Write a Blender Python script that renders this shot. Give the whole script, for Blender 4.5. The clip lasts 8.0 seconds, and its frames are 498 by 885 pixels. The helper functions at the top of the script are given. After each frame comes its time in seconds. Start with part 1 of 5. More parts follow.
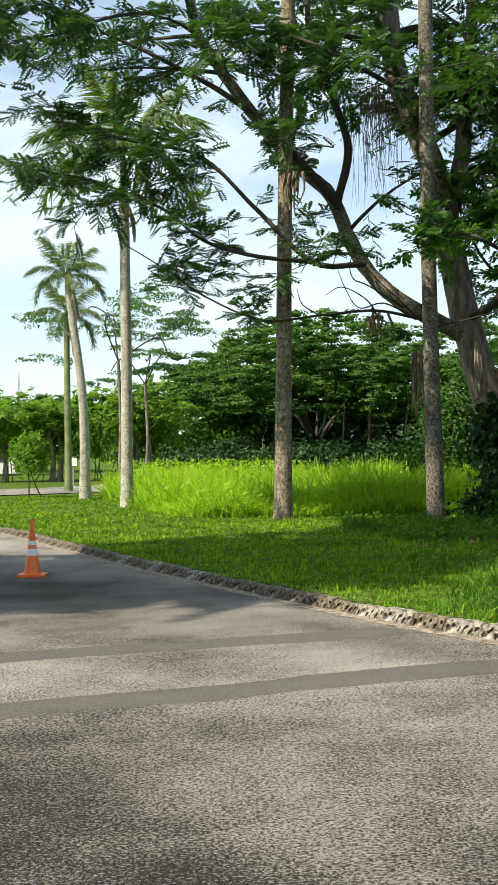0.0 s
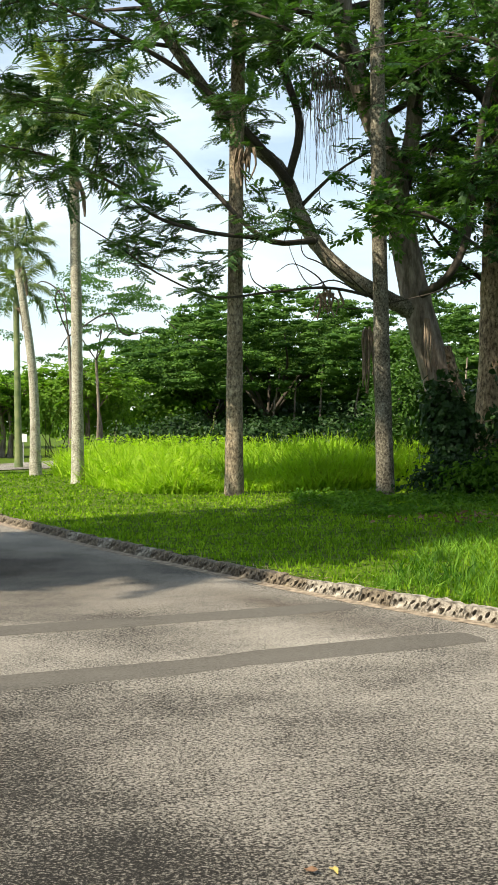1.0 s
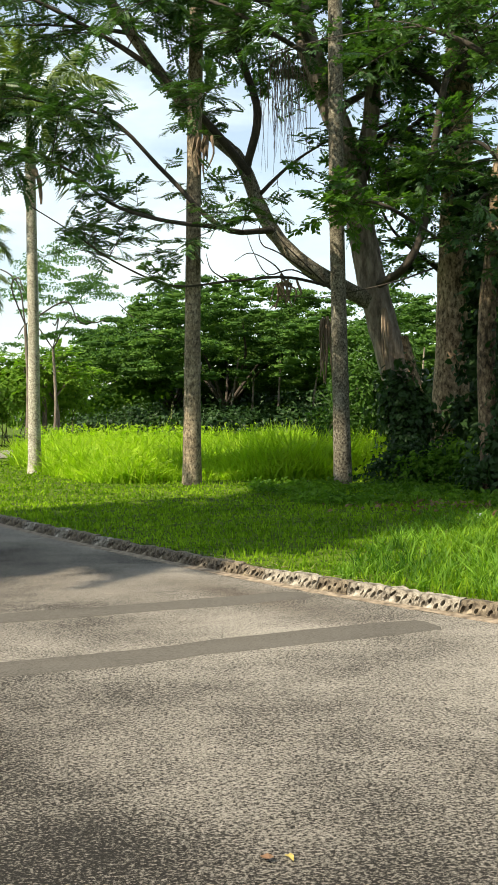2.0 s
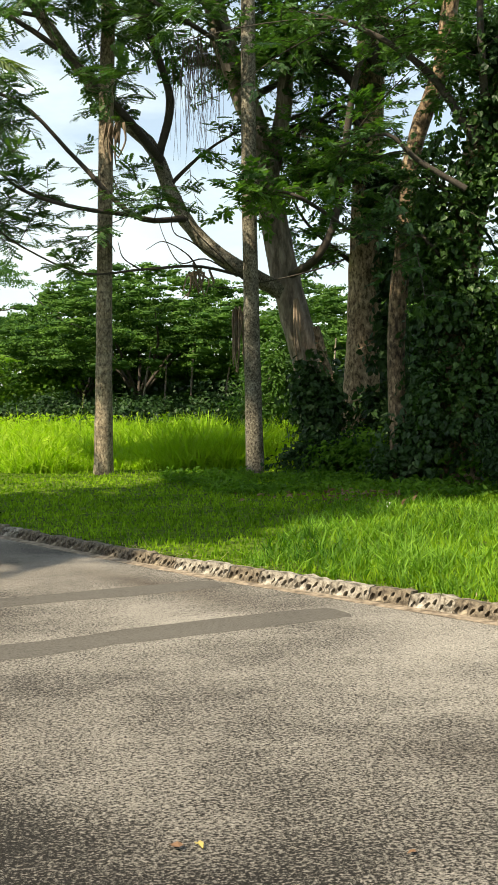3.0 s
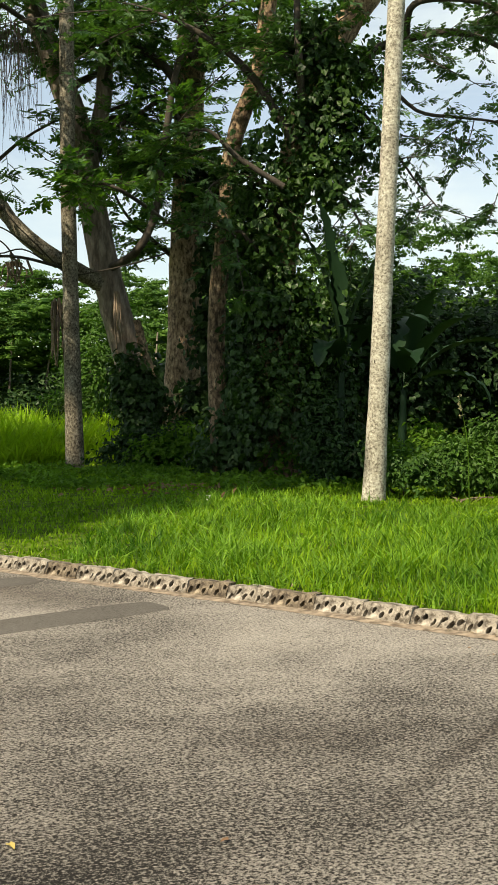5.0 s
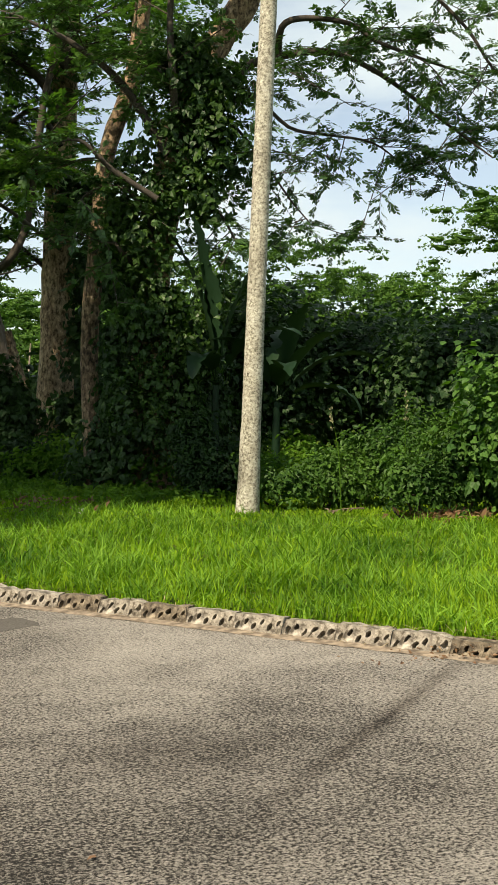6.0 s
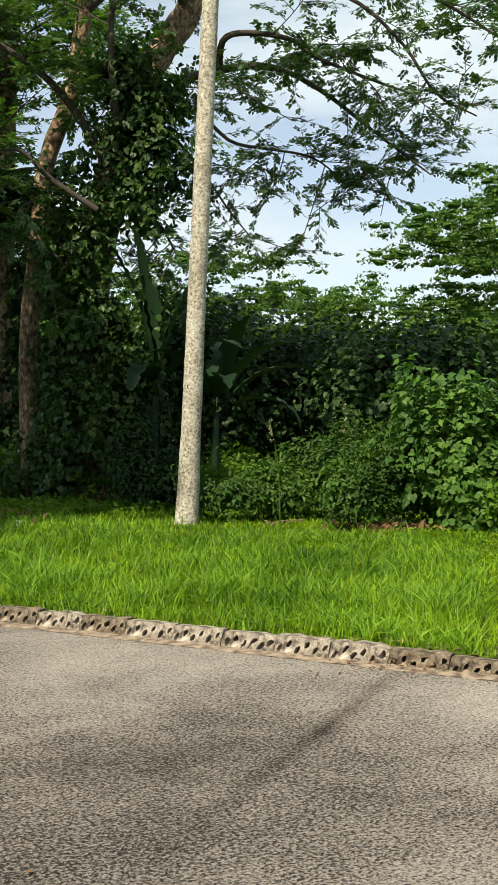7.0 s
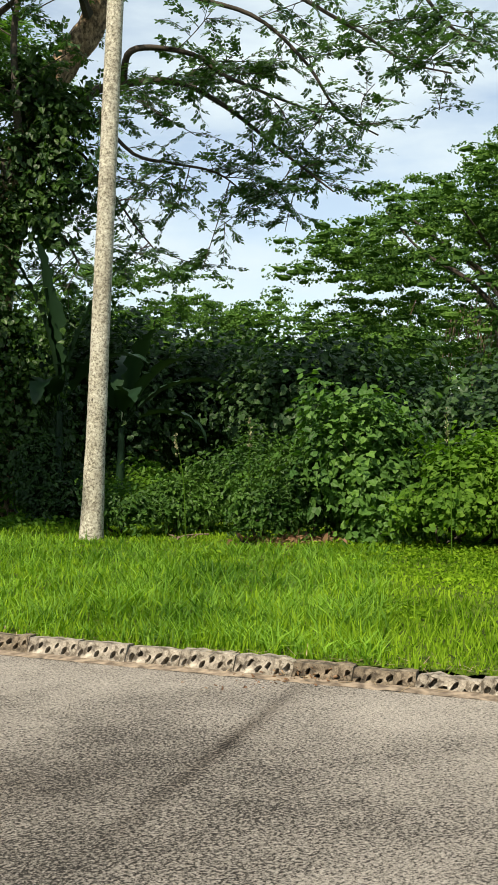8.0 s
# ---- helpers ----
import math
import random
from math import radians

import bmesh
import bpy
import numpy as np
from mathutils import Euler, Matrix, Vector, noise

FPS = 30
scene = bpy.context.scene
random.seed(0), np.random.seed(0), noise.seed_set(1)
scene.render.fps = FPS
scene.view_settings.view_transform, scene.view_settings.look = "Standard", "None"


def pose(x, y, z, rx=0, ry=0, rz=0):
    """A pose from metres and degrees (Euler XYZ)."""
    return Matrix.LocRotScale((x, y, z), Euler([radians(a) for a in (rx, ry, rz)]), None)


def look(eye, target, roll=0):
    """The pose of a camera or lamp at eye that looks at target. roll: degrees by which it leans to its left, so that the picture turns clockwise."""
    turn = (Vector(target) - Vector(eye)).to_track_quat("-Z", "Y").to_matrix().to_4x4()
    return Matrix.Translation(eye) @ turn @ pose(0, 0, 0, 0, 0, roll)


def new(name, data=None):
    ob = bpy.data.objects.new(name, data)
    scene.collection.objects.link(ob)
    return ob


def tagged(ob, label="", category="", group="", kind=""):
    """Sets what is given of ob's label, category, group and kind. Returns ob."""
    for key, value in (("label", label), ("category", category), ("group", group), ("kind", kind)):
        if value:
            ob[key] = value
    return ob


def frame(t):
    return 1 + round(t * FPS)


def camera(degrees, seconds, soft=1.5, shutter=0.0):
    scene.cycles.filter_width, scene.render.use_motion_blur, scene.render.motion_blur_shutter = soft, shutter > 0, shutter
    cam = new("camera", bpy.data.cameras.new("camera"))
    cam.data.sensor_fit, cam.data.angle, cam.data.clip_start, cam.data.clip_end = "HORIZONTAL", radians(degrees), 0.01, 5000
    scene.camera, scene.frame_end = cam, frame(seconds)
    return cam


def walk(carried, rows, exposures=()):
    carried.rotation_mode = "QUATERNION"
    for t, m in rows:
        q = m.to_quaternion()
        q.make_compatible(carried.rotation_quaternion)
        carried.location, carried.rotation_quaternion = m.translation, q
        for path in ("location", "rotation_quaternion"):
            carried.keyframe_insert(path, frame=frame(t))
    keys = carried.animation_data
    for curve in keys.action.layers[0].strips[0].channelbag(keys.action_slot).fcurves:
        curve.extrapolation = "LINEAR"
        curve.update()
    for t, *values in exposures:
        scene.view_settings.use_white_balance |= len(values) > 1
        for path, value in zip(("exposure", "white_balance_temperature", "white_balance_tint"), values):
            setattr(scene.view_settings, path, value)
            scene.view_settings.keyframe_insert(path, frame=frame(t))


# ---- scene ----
# ---------------------------------------------------------------- camera
cam = camera(25.47, 8.0, soft=0.8)
# seconds, eye, then turn to the left, tilt up and lean in degrees
PATH = [
    (0, -0.028, 0.008, 1.600, -0.415, 0.563, -0.562),
    (0.2, -0.026, -0.000, 1.601, -0.626, 0.476, -0.569),
    (0.5, -0.023, -0.013, 1.603, -1.912, -0.324, -0.464),
    (0.8, -0.015, -0.024, 1.607, -2.592, -0.578, -0.480),
    (1, -0.010, -0.031, 1.610, -2.903, -0.705, -0.505),
    (2.5, 0.004, -0.028, 1.606, -6.951, -1.517, -0.401),
    (2.8, 0.008, -0.026, 1.603, -8.479, -1.695, -0.338),
    (3, 0.010, -0.024, 1.602, -9.593, -1.831, -0.295),
    (3.2, 0.015, -0.020, 1.599, -10.462, -1.879, -0.242),
    (3.5, 0.022, -0.015, 1.596, -11.110, -1.871, -0.204),
    (3.8, 0.030, -0.015, 1.594, -12.113, -1.912, -0.223),
    (4, 0.036, -0.014, 1.593, -12.737, -1.950, -0.199),
    (4.2, 0.039, -0.015, 1.593, -13.593, -2.007, -0.203),
    (4.5, 0.042, -0.017, 1.593, -15.414, -2.135, -0.136),
    (4.8, 0.042, -0.028, 1.598, -17.163, -2.207, -0.127),
    (5, 0.042, -0.036, 1.601, -18.812, -2.182, -0.095),
    (5.2, 0.043, -0.050, 1.602, -20.627, -2.126, -0.026),
    (6.3, 0.079, -0.039, 1.591, -26.340, -1.289, 0.033),
    (6.5, 0.073, -0.037, 1.588, -27.015, -1.144, 0.163),
    (6.8, 0.068, -0.048, 1.591, -27.852, -0.972, 0.243),
    (7, 0.064, -0.055, 1.592, -28.406, -0.889, 0.205),
    (7.2, 0.063, -0.058, 1.592, -29.161, -0.750, 0.218),
    (7.5, 0.062, -0.061, 1.592, -29.976, -0.606, 0.253),
    (7.8, 0.065, -0.068, 1.594, -31.601, -0.371, 0.142),
    (8, 0.067, -0.073, 1.595, -33.282, -0.156, 0.131),
]
walk(cam, [(t, pose(x, y, z, 90 + up, 0, turn) @ pose(0, 0, 0, 0, 0, lean)) for t, x, y, z, turn, up, lean in PATH],
     exposures=[(0.0, 0.72, 6480, 10), (1.0, 0.81, 6740, 10), (2.5, 0.81, 7050, 10), (5.0, 0.55, 7320, 11), (6.5, 0.48, 7150, 12), (8.0, 0.49, 6850, 12)])

# ---------------------------------------------------------------- light
SUN_TO = Vector((-0.857, -0.514, 1.11)).normalized()
sun_data = bpy.data.lights.new("sun", "SUN")
sun_data.energy, sun_data.angle, sun_data.color = 5.0, radians(0.6), (1.0, 0.91, 0.75)
sun = new("sun", sun_data)
sun.matrix_world = look(SUN_TO * 60, (0, 0, 0))

world = bpy.data.worlds.new("sky")
scene.world = world
world.use_nodes = True
wn, wl = world.node_tree.nodes, world.node_tree.links
wn.clear()
sky = wn.new("ShaderNodeTexSky")
sky.sky_type, sky.sun_disc = "NISHITA", False
sky.sun_elevation = math.asin(SUN_TO.z)
sky.sun_rotation = math.atan2(SUN_TO.x, SUN_TO.y)
sky.air_density, sky.dust_density, sky.ozone_density = 1.0, 0.6, 0.35
coord = wn.new("ShaderNodeTexCoord")
stretch = wn.new("ShaderNodeMapping")
stretch.inputs["Scale"].default_value = (1.0, 1.0, 3.2)
wl.new(coord.outputs["Generated"], stretch.inputs["Vector"])
puffs = wn.new("ShaderNodeTexNoise")
puffs.inputs["Scale"].default_value, puffs.inputs["Detail"].default_value = 3.4, 8.0
puffs.inputs["Roughness"].default_value = 0.55
wl.new(stretch.outputs["Vector"], puffs.inputs["Vector"])
cover = wn.new("ShaderNodeMapRange")
cover.inputs["From Min"].default_value, cover.inputs["From Max"].default_value = 0.44, 0.66
cover.inputs["To Min"].default_value, cover.inputs["To Max"].default_value = 0.30, 1.0
wl.new(puffs.outputs["Fac"], cover.inputs["Value"])
clouds = wn.new("ShaderNodeMix")
clouds.data_type = "RGBA"
wl.new(cover.outputs["Result"], clouds.inputs["Factor"])
wl.new(sky.outputs["Color"], clouds.inputs["A"])
clouds.inputs["B"].default_value = (5.1, 6.1, 6.6, 1)
background = wn.new("ShaderNodeBackground")
background.inputs["Strength"].default_value = 0.115
wl.new(clouds.outputs["Result"], background.inputs["Color"])
wout = wn.new("ShaderNodeOutputWorld")
wl.new(background.outputs["Background"], wout.inputs["Surface"])


# ---------------------------------------------------------------- materials
def shader(name):
    m = bpy.data.materials.new(name)
    m.use_nodes = True
    nodes, links = m.node_tree.nodes, m.node_tree.links
    return m, nodes, links, nodes["Principled BSDF"]


def noise_node(nodes, links, scale, detail=4.0, rough=0.55, space="Object", squash=(1, 1, 1)):
    c = nodes.new("ShaderNodeTexCoord")
    mp = nodes.new("ShaderNodeMapping")
    mp.inputs["Scale"].default_value = squash
    links.new(c.outputs[space], mp.inputs["Vector"])
    n = nodes.new("ShaderNodeTexNoise")
    n.inputs["Scale"].default_value, n.inputs["Detail"].default_value, n.inputs["Roughness"].default_value = scale, detail, rough
    links.new(mp.outputs["Vector"], n.inputs["Vector"])
    return n.outputs["Fac"]


def ramp(nodes, links, fac, stops):
    r = nodes.new("ShaderNodeValToRGB")
    while len(r.color_ramp.elements) < len(stops):
        r.color_ramp.elements.new(0.5)
    for e, (p, c) in zip(r.color_ramp.elements, stops):
        e.position, e.color = p, (*c, 1)
    links.new(fac, r.inputs["Fac"])
    return r.outputs["Color"]


def mix(nodes, links, fac, a, b, how="MIX"):
    m = nodes.new("ShaderNodeMix")
    m.data_type, m.blend_type = "RGBA", how
    for key, v in (("Factor", fac), ("A", a), ("B", b)):
        if isinstance(v, (int, float)):
            m.inputs[key].default_value = v
        elif isinstance(v, tuple):
            m.inputs[key].default_value = (*v, 1)
        else:
            links.new(v, m.inputs[key])
    return m.outputs["Result"]


def bump(nodes, links, bsdf, height, strength, distance):
    b = nodes.new("ShaderNodeBump")
    b.inputs["Strength"].default_value, b.inputs["Distance"].default_value = strength, distance
    links.new(height, b.inputs["Height"])
    links.new(b.outputs["Normal"], bsdf.inputs["Normal"])


def leaf_material(name, dark, mid, light, translucent=0.35, rough=0.5, gloss=0.35):
    """Leaves: colour differs from leaf to leaf and, more slowly, from clump to clump; some light passes through."""
    m, nodes, links, bsdf = shader(name)
    geo = nodes.new("ShaderNodeNewGeometry")
    one = ramp(nodes, links, geo.outputs["Random Per Island"], [(0.0, dark), (0.55, mid), (1.0, light)])
    patch = noise_node(nodes, links, 0.7, 2.0, space="Object")
    col = mix(nodes, links, 0.45, one, ramp(nodes, links, patch, [(0.35, dark), (0.65, light)]))
    links.new(col, bsdf.inputs["Base Color"])
    bsdf.inputs["Roughness"].default_value = rough
    bsdf.inputs["Specular IOR Level"].default_value = gloss
    tr = nodes.new("ShaderNodeBsdfTranslucent")
    links.new(mix(nodes, links, 1.0, col, (1.4, 1.65, 0.55), "MULTIPLY"), tr.inputs["Color"])
    ms = nodes.new("ShaderNodeMixShader")
    ms.inputs[0].default_value = translucent
    links.new(bsdf.outputs[0], ms.inputs[1])
    links.new(tr.outputs[0], ms.inputs[2])
    links.new(ms.outputs[0], nodes["Material Output"].inputs["Surface"])
    return m


def bark_material(name, dark, mid, light, scale=6.0, squash=(1, 1, 0.5), rings=0.0, relief=0.02, speck=0.0):
    m, nodes, links, bsdf = shader(name)
    big = noise_node(nodes, links, scale * 0.35, 3.0, squash=squash)
    fine = noise_node(nodes, links, scale * 3.0, 6.0, 0.65, squash=squash)
    a = ramp(nodes, links, fine, [(0.33, dark), (0.5, mid), (0.68, light)])
    b = ramp(nodes, links, big, [(0.3, dark), (0.5, mid), (0.72, light)])
    col = mix(nodes, links, 0.45, a, b)
    if rings:
        c = nodes.new("ShaderNodeTexCoord")
        w = nodes.new("ShaderNodeTexWave")
        w.bands_direction = "Z"
        w.inputs["Scale"].default_value, w.inputs["Distortion"].default_value = 1.6, 1.5
        w.inputs["Detail"].default_value = 2.0
        links.new(c.outputs["Object"], w.inputs["Vector"])
        col = mix(nodes, links, rings, col, ramp(nodes, links, w.outputs["Fac"], [(0.05, dark), (0.3, light)]), "MULTIPLY")
    if speck:
        dots = noise_node(nodes, links, scale * 2.6, 7.0, 0.72, squash=squash)
        col = mix(nodes, links, speck, col, ramp(nodes, links, dots, [(0.42, (0.20, 0.17, 0.13)), (0.49, (0.95, 0.95, 0.95)), (0.56, (1.0, 1.0, 1.0)), (0.63, (1.6, 1.62, 1.62))]), "MULTIPLY")
    links.new(col, bsdf.inputs["Base Color"])
    bsdf.inputs["Roughness"].default_value = 0.9
    bump(nodes, links, bsdf, fine, 0.8, relief)
    return m


def plain_material(name, a, b, scale=30.0, rough=0.7, relief=0.003, gloss=0.5):
    m, nodes, links, bsdf = shader(name)
    n = noise_node(nodes, links, scale, 4.0)
    links.new(ramp(nodes, links, n, [(0.35, a), (0.65, b)]), bsdf.inputs["Base Color"])
    bsdf.inputs["Roughness"].default_value = rough
    bsdf.inputs["Specular IOR Level"].default_value = gloss
    bump(nodes, links, bsdf, n, 0.4, relief)
    return m


def math_node(nodes, links, how, a, b=0.0, clamp=False):
    n = nodes.new("ShaderNodeMath")
    n.operation, n.use_clamp = how, clamp
    for i, v in enumerate((a, b)):
        if isinstance(v, (int, float)):
            n.inputs[i].default_value = v
        else:
            links.new(v, n.inputs[i])
    return n.outputs[0]


def soft_spot(nodes, links, centre, turn, reach, waver=0.25):
    """One soft-edged dark spot: 1 in its middle, 0 outside; centre and reach in metres, turn in degrees."""
    c = nodes.new("ShaderNodeTexCoord")
    wob = nodes.new("ShaderNodeTexNoise")
    wob.inputs["Scale"].default_value, wob.inputs["Detail"].default_value = 2.2, 4.0
    links.new(c.outputs["Object"], wob.inputs["Vector"])
    add = nodes.new("ShaderNodeVectorMath")
    add.operation = "MULTIPLY_ADD"
    links.new(wob.outputs["Color"], add.inputs[0])
    add.inputs[1].default_value = (waver, waver, 0)
    links.new(c.outputs["Object"], add.inputs[2])
    mp = nodes.new("ShaderNodeMapping")
    mp.vector_type = "TEXTURE"
    mp.inputs["Location"].default_value = (centre[0] + waver / 2, centre[1] + waver / 2, 0)
    mp.inputs["Rotation"].default_value = (0, 0, radians(turn))
    mp.inputs["Scale"].default_value = (reach[0], reach[1], 1)
    links.new(add.outputs[0], mp.inputs["Vector"])
    ball = nodes.new("ShaderNodeTexGradient")
    ball.gradient_type = "QUADRATIC_SPHERE"
    links.new(mp.outputs["Vector"], ball.inputs["Vector"])
    return ball.outputs["Fac"]


def asphalt_material(name, tone, pits=1.0, dark_spots=()):
    """Worn asphalt: pale tan matrix with dark pits, more of them where it has ravelled, and dark spots of stain and
    painted shade.
    """
    m, nodes, links, bsdf = shader(name)
    fine = noise_node(nodes, links, 66.0, 6.0, 0.84, squash=(0.8, 1.0, 1))
    stones = nodes.new("ShaderNodeTexVoronoi")
    stones.inputs["Scale"].default_value = 95.0
    place = nodes.new("ShaderNodeTexCoord")
    links.new(place.outputs["Object"], stones.inputs["Vector"])
    apart = nodes.new("ShaderNodeSeparateColor")
    links.new(stones.outputs["Color"], apart.inputs["Color"])
    dust = noise_node(nodes, links, 130.0, 2.0, 0.6)
    worn = noise_node(nodes, links, 0.42, 5.0, 0.6, squash=(1.0, 0.8, 1))
    patchy = noise_node(nodes, links, 1.7, 5.0, 0.65, squash=(0.6, 1.2, 1))
    bias = math_node(nodes, links, "MULTIPLY", math_node(nodes, links, "SUBTRACT", worn, 0.5), 0.34)
    bias = math_node(nodes, links, "ADD", bias, math_node(nodes, links, "MULTIPLY", math_node(nodes, links, "SUBTRACT", patchy, 0.5), 0.13))
    dark = None
    for centre, turn, reach, strength, ravel in dark_spots:
        spot = soft_spot(nodes, links, centre, turn, reach, min(0.25, reach[1] * 0.35))
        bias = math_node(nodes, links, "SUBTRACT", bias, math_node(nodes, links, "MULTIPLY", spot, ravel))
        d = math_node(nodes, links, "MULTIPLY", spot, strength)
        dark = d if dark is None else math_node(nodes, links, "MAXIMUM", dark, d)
    level = math_node(nodes, links, "ADD", fine, bias)
    level = math_node(nodes, links, "ADD", level, math_node(nodes, links, "MULTIPLY", math_node(nodes, links, "SUBTRACT", apart.outputs["Red"], 0.5), 0.11 if pits > 0 else 0.05))
    lo = 0.37 + 0.066 * pits
    col = ramp(nodes, links, level, [(lo - 0.015, tuple(v * tone for v in (0.020, 0.0185, 0.016))), (lo + 0.02, tuple(v * tone for v in (0.14, 0.129, 0.112))),
                                     (lo + 0.075, tuple(v * tone for v in (0.265, 0.245, 0.213))), (lo + 0.22, tuple(v * tone for v in (0.42, 0.388, 0.338)))])
    col = mix(nodes, links, 0.6, col, ramp(nodes, links, dust, [(0.3, (0.45, 0.45, 0.45)), (0.7, (1.4, 1.38, 1.35))]), "MULTIPLY")
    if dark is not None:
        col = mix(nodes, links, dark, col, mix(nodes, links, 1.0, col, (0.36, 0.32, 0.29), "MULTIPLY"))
    links.new(col, bsdf.inputs["Base Color"])
    bsdf.inputs["Roughness"].default_value = 0.9
    bsdf.inputs["Specular IOR Level"].default_value = 0.14
    bump(nodes, links, bsdf, math_node(nodes, links, "ADD", fine, dust), max(0.08, 0.8 * pits), 0.012)
    return m


# stain, ravelled and shade spots: middle, turn, reach, darkness, extra pits
# the broad spot at (-2.2, 12.8) paints tree shade into the asphalt colour
ROAD_STAINS_AND_SHADE = [((3.2, 4.86), 38.7, (3.4, 0.14), 0.75, 0.02), ((1.95, 4.75), -15, (1.3, 0.75), 0.45, 0.02), ((-0.1, 3.2), 15, (3.7, 2.5), 0.46, 0.145),
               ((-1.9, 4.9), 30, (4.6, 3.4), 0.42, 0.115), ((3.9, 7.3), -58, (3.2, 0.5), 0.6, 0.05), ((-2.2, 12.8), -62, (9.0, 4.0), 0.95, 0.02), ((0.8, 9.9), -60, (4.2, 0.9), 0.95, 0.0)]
M_ROAD = asphalt_material("worn asphalt", 1.17, 1.0, ROAD_STAINS_AND_SHADE)
M_PATCH = asphalt_material("smooth asphalt patch", 0.29, -0.6, [((-1.5, 8.0), 20, (4.0, 1.6), 0.3, 0.0)])
M_FAR_ROAD = asphalt_material("far asphalt", 0.75, 0.3)
M_SOIL = plain_material("sandy soil", (0.10, 0.075, 0.052), (0.33, 0.265, 0.19), 14.0, 0.95, 0.01)
M_LAWN = plain_material("lawn soil", (0.026, 0.042, 0.009), (0.100, 0.160, 0.016), 7.0, 0.95, 0.02, 0.05)
M_CONCRETE = bark_material("weathered concrete", (0.06, 0.052, 0.042), (0.28, 0.25, 0.20), (0.46, 0.42, 0.35), 7.0, (1, 1, 1), 0, 0.006, 0.8)
M_MOSSY = bark_material("mossy concrete", (0.038, 0.031, 0.021), (0.15, 0.120, 0.082), (0.36, 0.305, 0.22), 7.0, (1, 1, 1), 0, 0.006, 0.8)
M_PALE_PALM = bark_material("pale palm bark", (0.13, 0.11, 0.075), (0.42, 0.40, 0.32), (0.58, 0.57, 0.48), 9.0, (1, 1, 1.1), 0.12, 0.006, 0.75)
M_BROWN_PALM = bark_material("brown palm bark", (0.07, 0.05, 0.03), (0.28, 0.23, 0.155), (0.55, 0.48, 0.36), 8.0, (1, 1, 0.6), 0.3, 0.012, 0.8)
M_LICHEN = bark_material("lichened bark", (0.04, 0.032, 0.020), (0.155, 0.138, 0.096), (0.43, 0.40, 0.32), 9.0, (1, 1, 0.8), 0.15, 0.012, 0.9)
M_BARK = bark_material("brown bark", (0.030, 0.019, 0.011), (0.21, 0.140, 0.078), (0.56, 0.42, 0.27), 5.0, (1, 1, 0.55), 0, 0.04, 0.9)
M_SMOOTH_BARK = bark_material("smooth grey bark", (0.05, 0.038, 0.026), (0.18, 0.145, 0.11), (0.36, 0.31, 0.25), 3.0, (1, 1, 0.25), 0, 0.02, 0.5)
M_TWIG = bark_material("dark twig", (0.02, 0.016, 0.012), (0.045, 0.036, 0.026), (0.09, 0.075, 0.055), 12.0, (1, 1, 1), 0, 0.004)
M_SHAFT = plain_material("green crownshaft", (0.09, 0.13, 0.04), (0.20, 0.22, 0.09), 3.0, 0.5, 0.002)
M_DEAD = bark_material("dry brown frond", (0.06, 0.042, 0.028), (0.16, 0.115, 0.075), (0.30, 0.235, 0.165), 14.0, (1, 1, 0.2), 0, 0.004)
M_DENSE = leaf_material("dense pointed leaves", (0.020, 0.060, 0.017), (0.048, 0.120, 0.028), (0.120, 0.230, 0.042), 0.40, 0.45, 0.35)
# brighter copy of the brown bark: sunlight on the stout trunk put into its colour
M_FLAKY_SUNLIT = bark_material("sunlit flaking brown bark", (0.045, 0.030, 0.018), (0.36, 0.250, 0.150), (0.70, 0.55, 0.38), 5.0, (1, 1, 0.55), 0, 0.04, 0.9)
M_FINE = leaf_material("feathery leaves", (0.018, 0.054, 0.018), (0.040, 0.100, 0.030), (0.090, 0.178, 0.044), 0.24)
M_SLENDER = leaf_material("thin blue-green leaves", (0.040, 0.095, 0.035), (0.065, 0.140, 0.050), (0.110, 0.200, 0.065), 0.45, 0.7, 0.1)
M_BUSH = leaf_material("light bush leaves", (0.080, 0.170, 0.020), (0.140, 0.260, 0.030), (0.220, 0.360, 0.050), 0.40, 0.6, 0.15)
M_UMBRELLA = leaf_material("umbrella crown leaves", (0.025, 0.065, 0.018), (0.055, 0.130, 0.026), (0.115, 0.215, 0.038), 0.24, 0.7, 0.08)
M_BROAD = leaf_material("broad vine leaves", (0.022, 0.066, 0.014), (0.050, 0.130, 0.024), (0.120, 0.240, 0.040), 0.30, 0.55, 0.25)
# shaded broad leaves and climbing vines: canopy shade is put into both colours
M_BROAD_SHADED = leaf_material("shaded broad leaves", (0.011, 0.032, 0.010), (0.022, 0.058, 0.016), (0.050, 0.105, 0.026), 0.22, 0.5, 0.25)
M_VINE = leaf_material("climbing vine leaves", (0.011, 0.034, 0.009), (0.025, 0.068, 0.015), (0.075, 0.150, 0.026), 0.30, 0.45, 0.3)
M_SHRUB = leaf_material("shrub leaves", (0.016, 0.050, 0.009), (0.038, 0.100, 0.016), (0.090, 0.185, 0.028), 0.28, 0.55, 0.25)
M_GRASS = leaf_material("verge grass", (0.042, 0.100, 0.006), (0.112, 0.232, 0.012), (0.265, 0.405, 0.026), 0.36, 0.7, 0.05)
M_COARSE = leaf_material("coarse grass", (0.022, 0.072, 0.007), (0.070, 0.180, 0.012), (0.240, 0.420, 0.045), 0.34, 0.5, 0.14)
M_TALL = leaf_material("tall field grass", (0.170, 0.290, 0.016), (0.270, 0.420, 0.025), (0.360, 0.500, 0.040), 0.45, 0.6, 0.12)
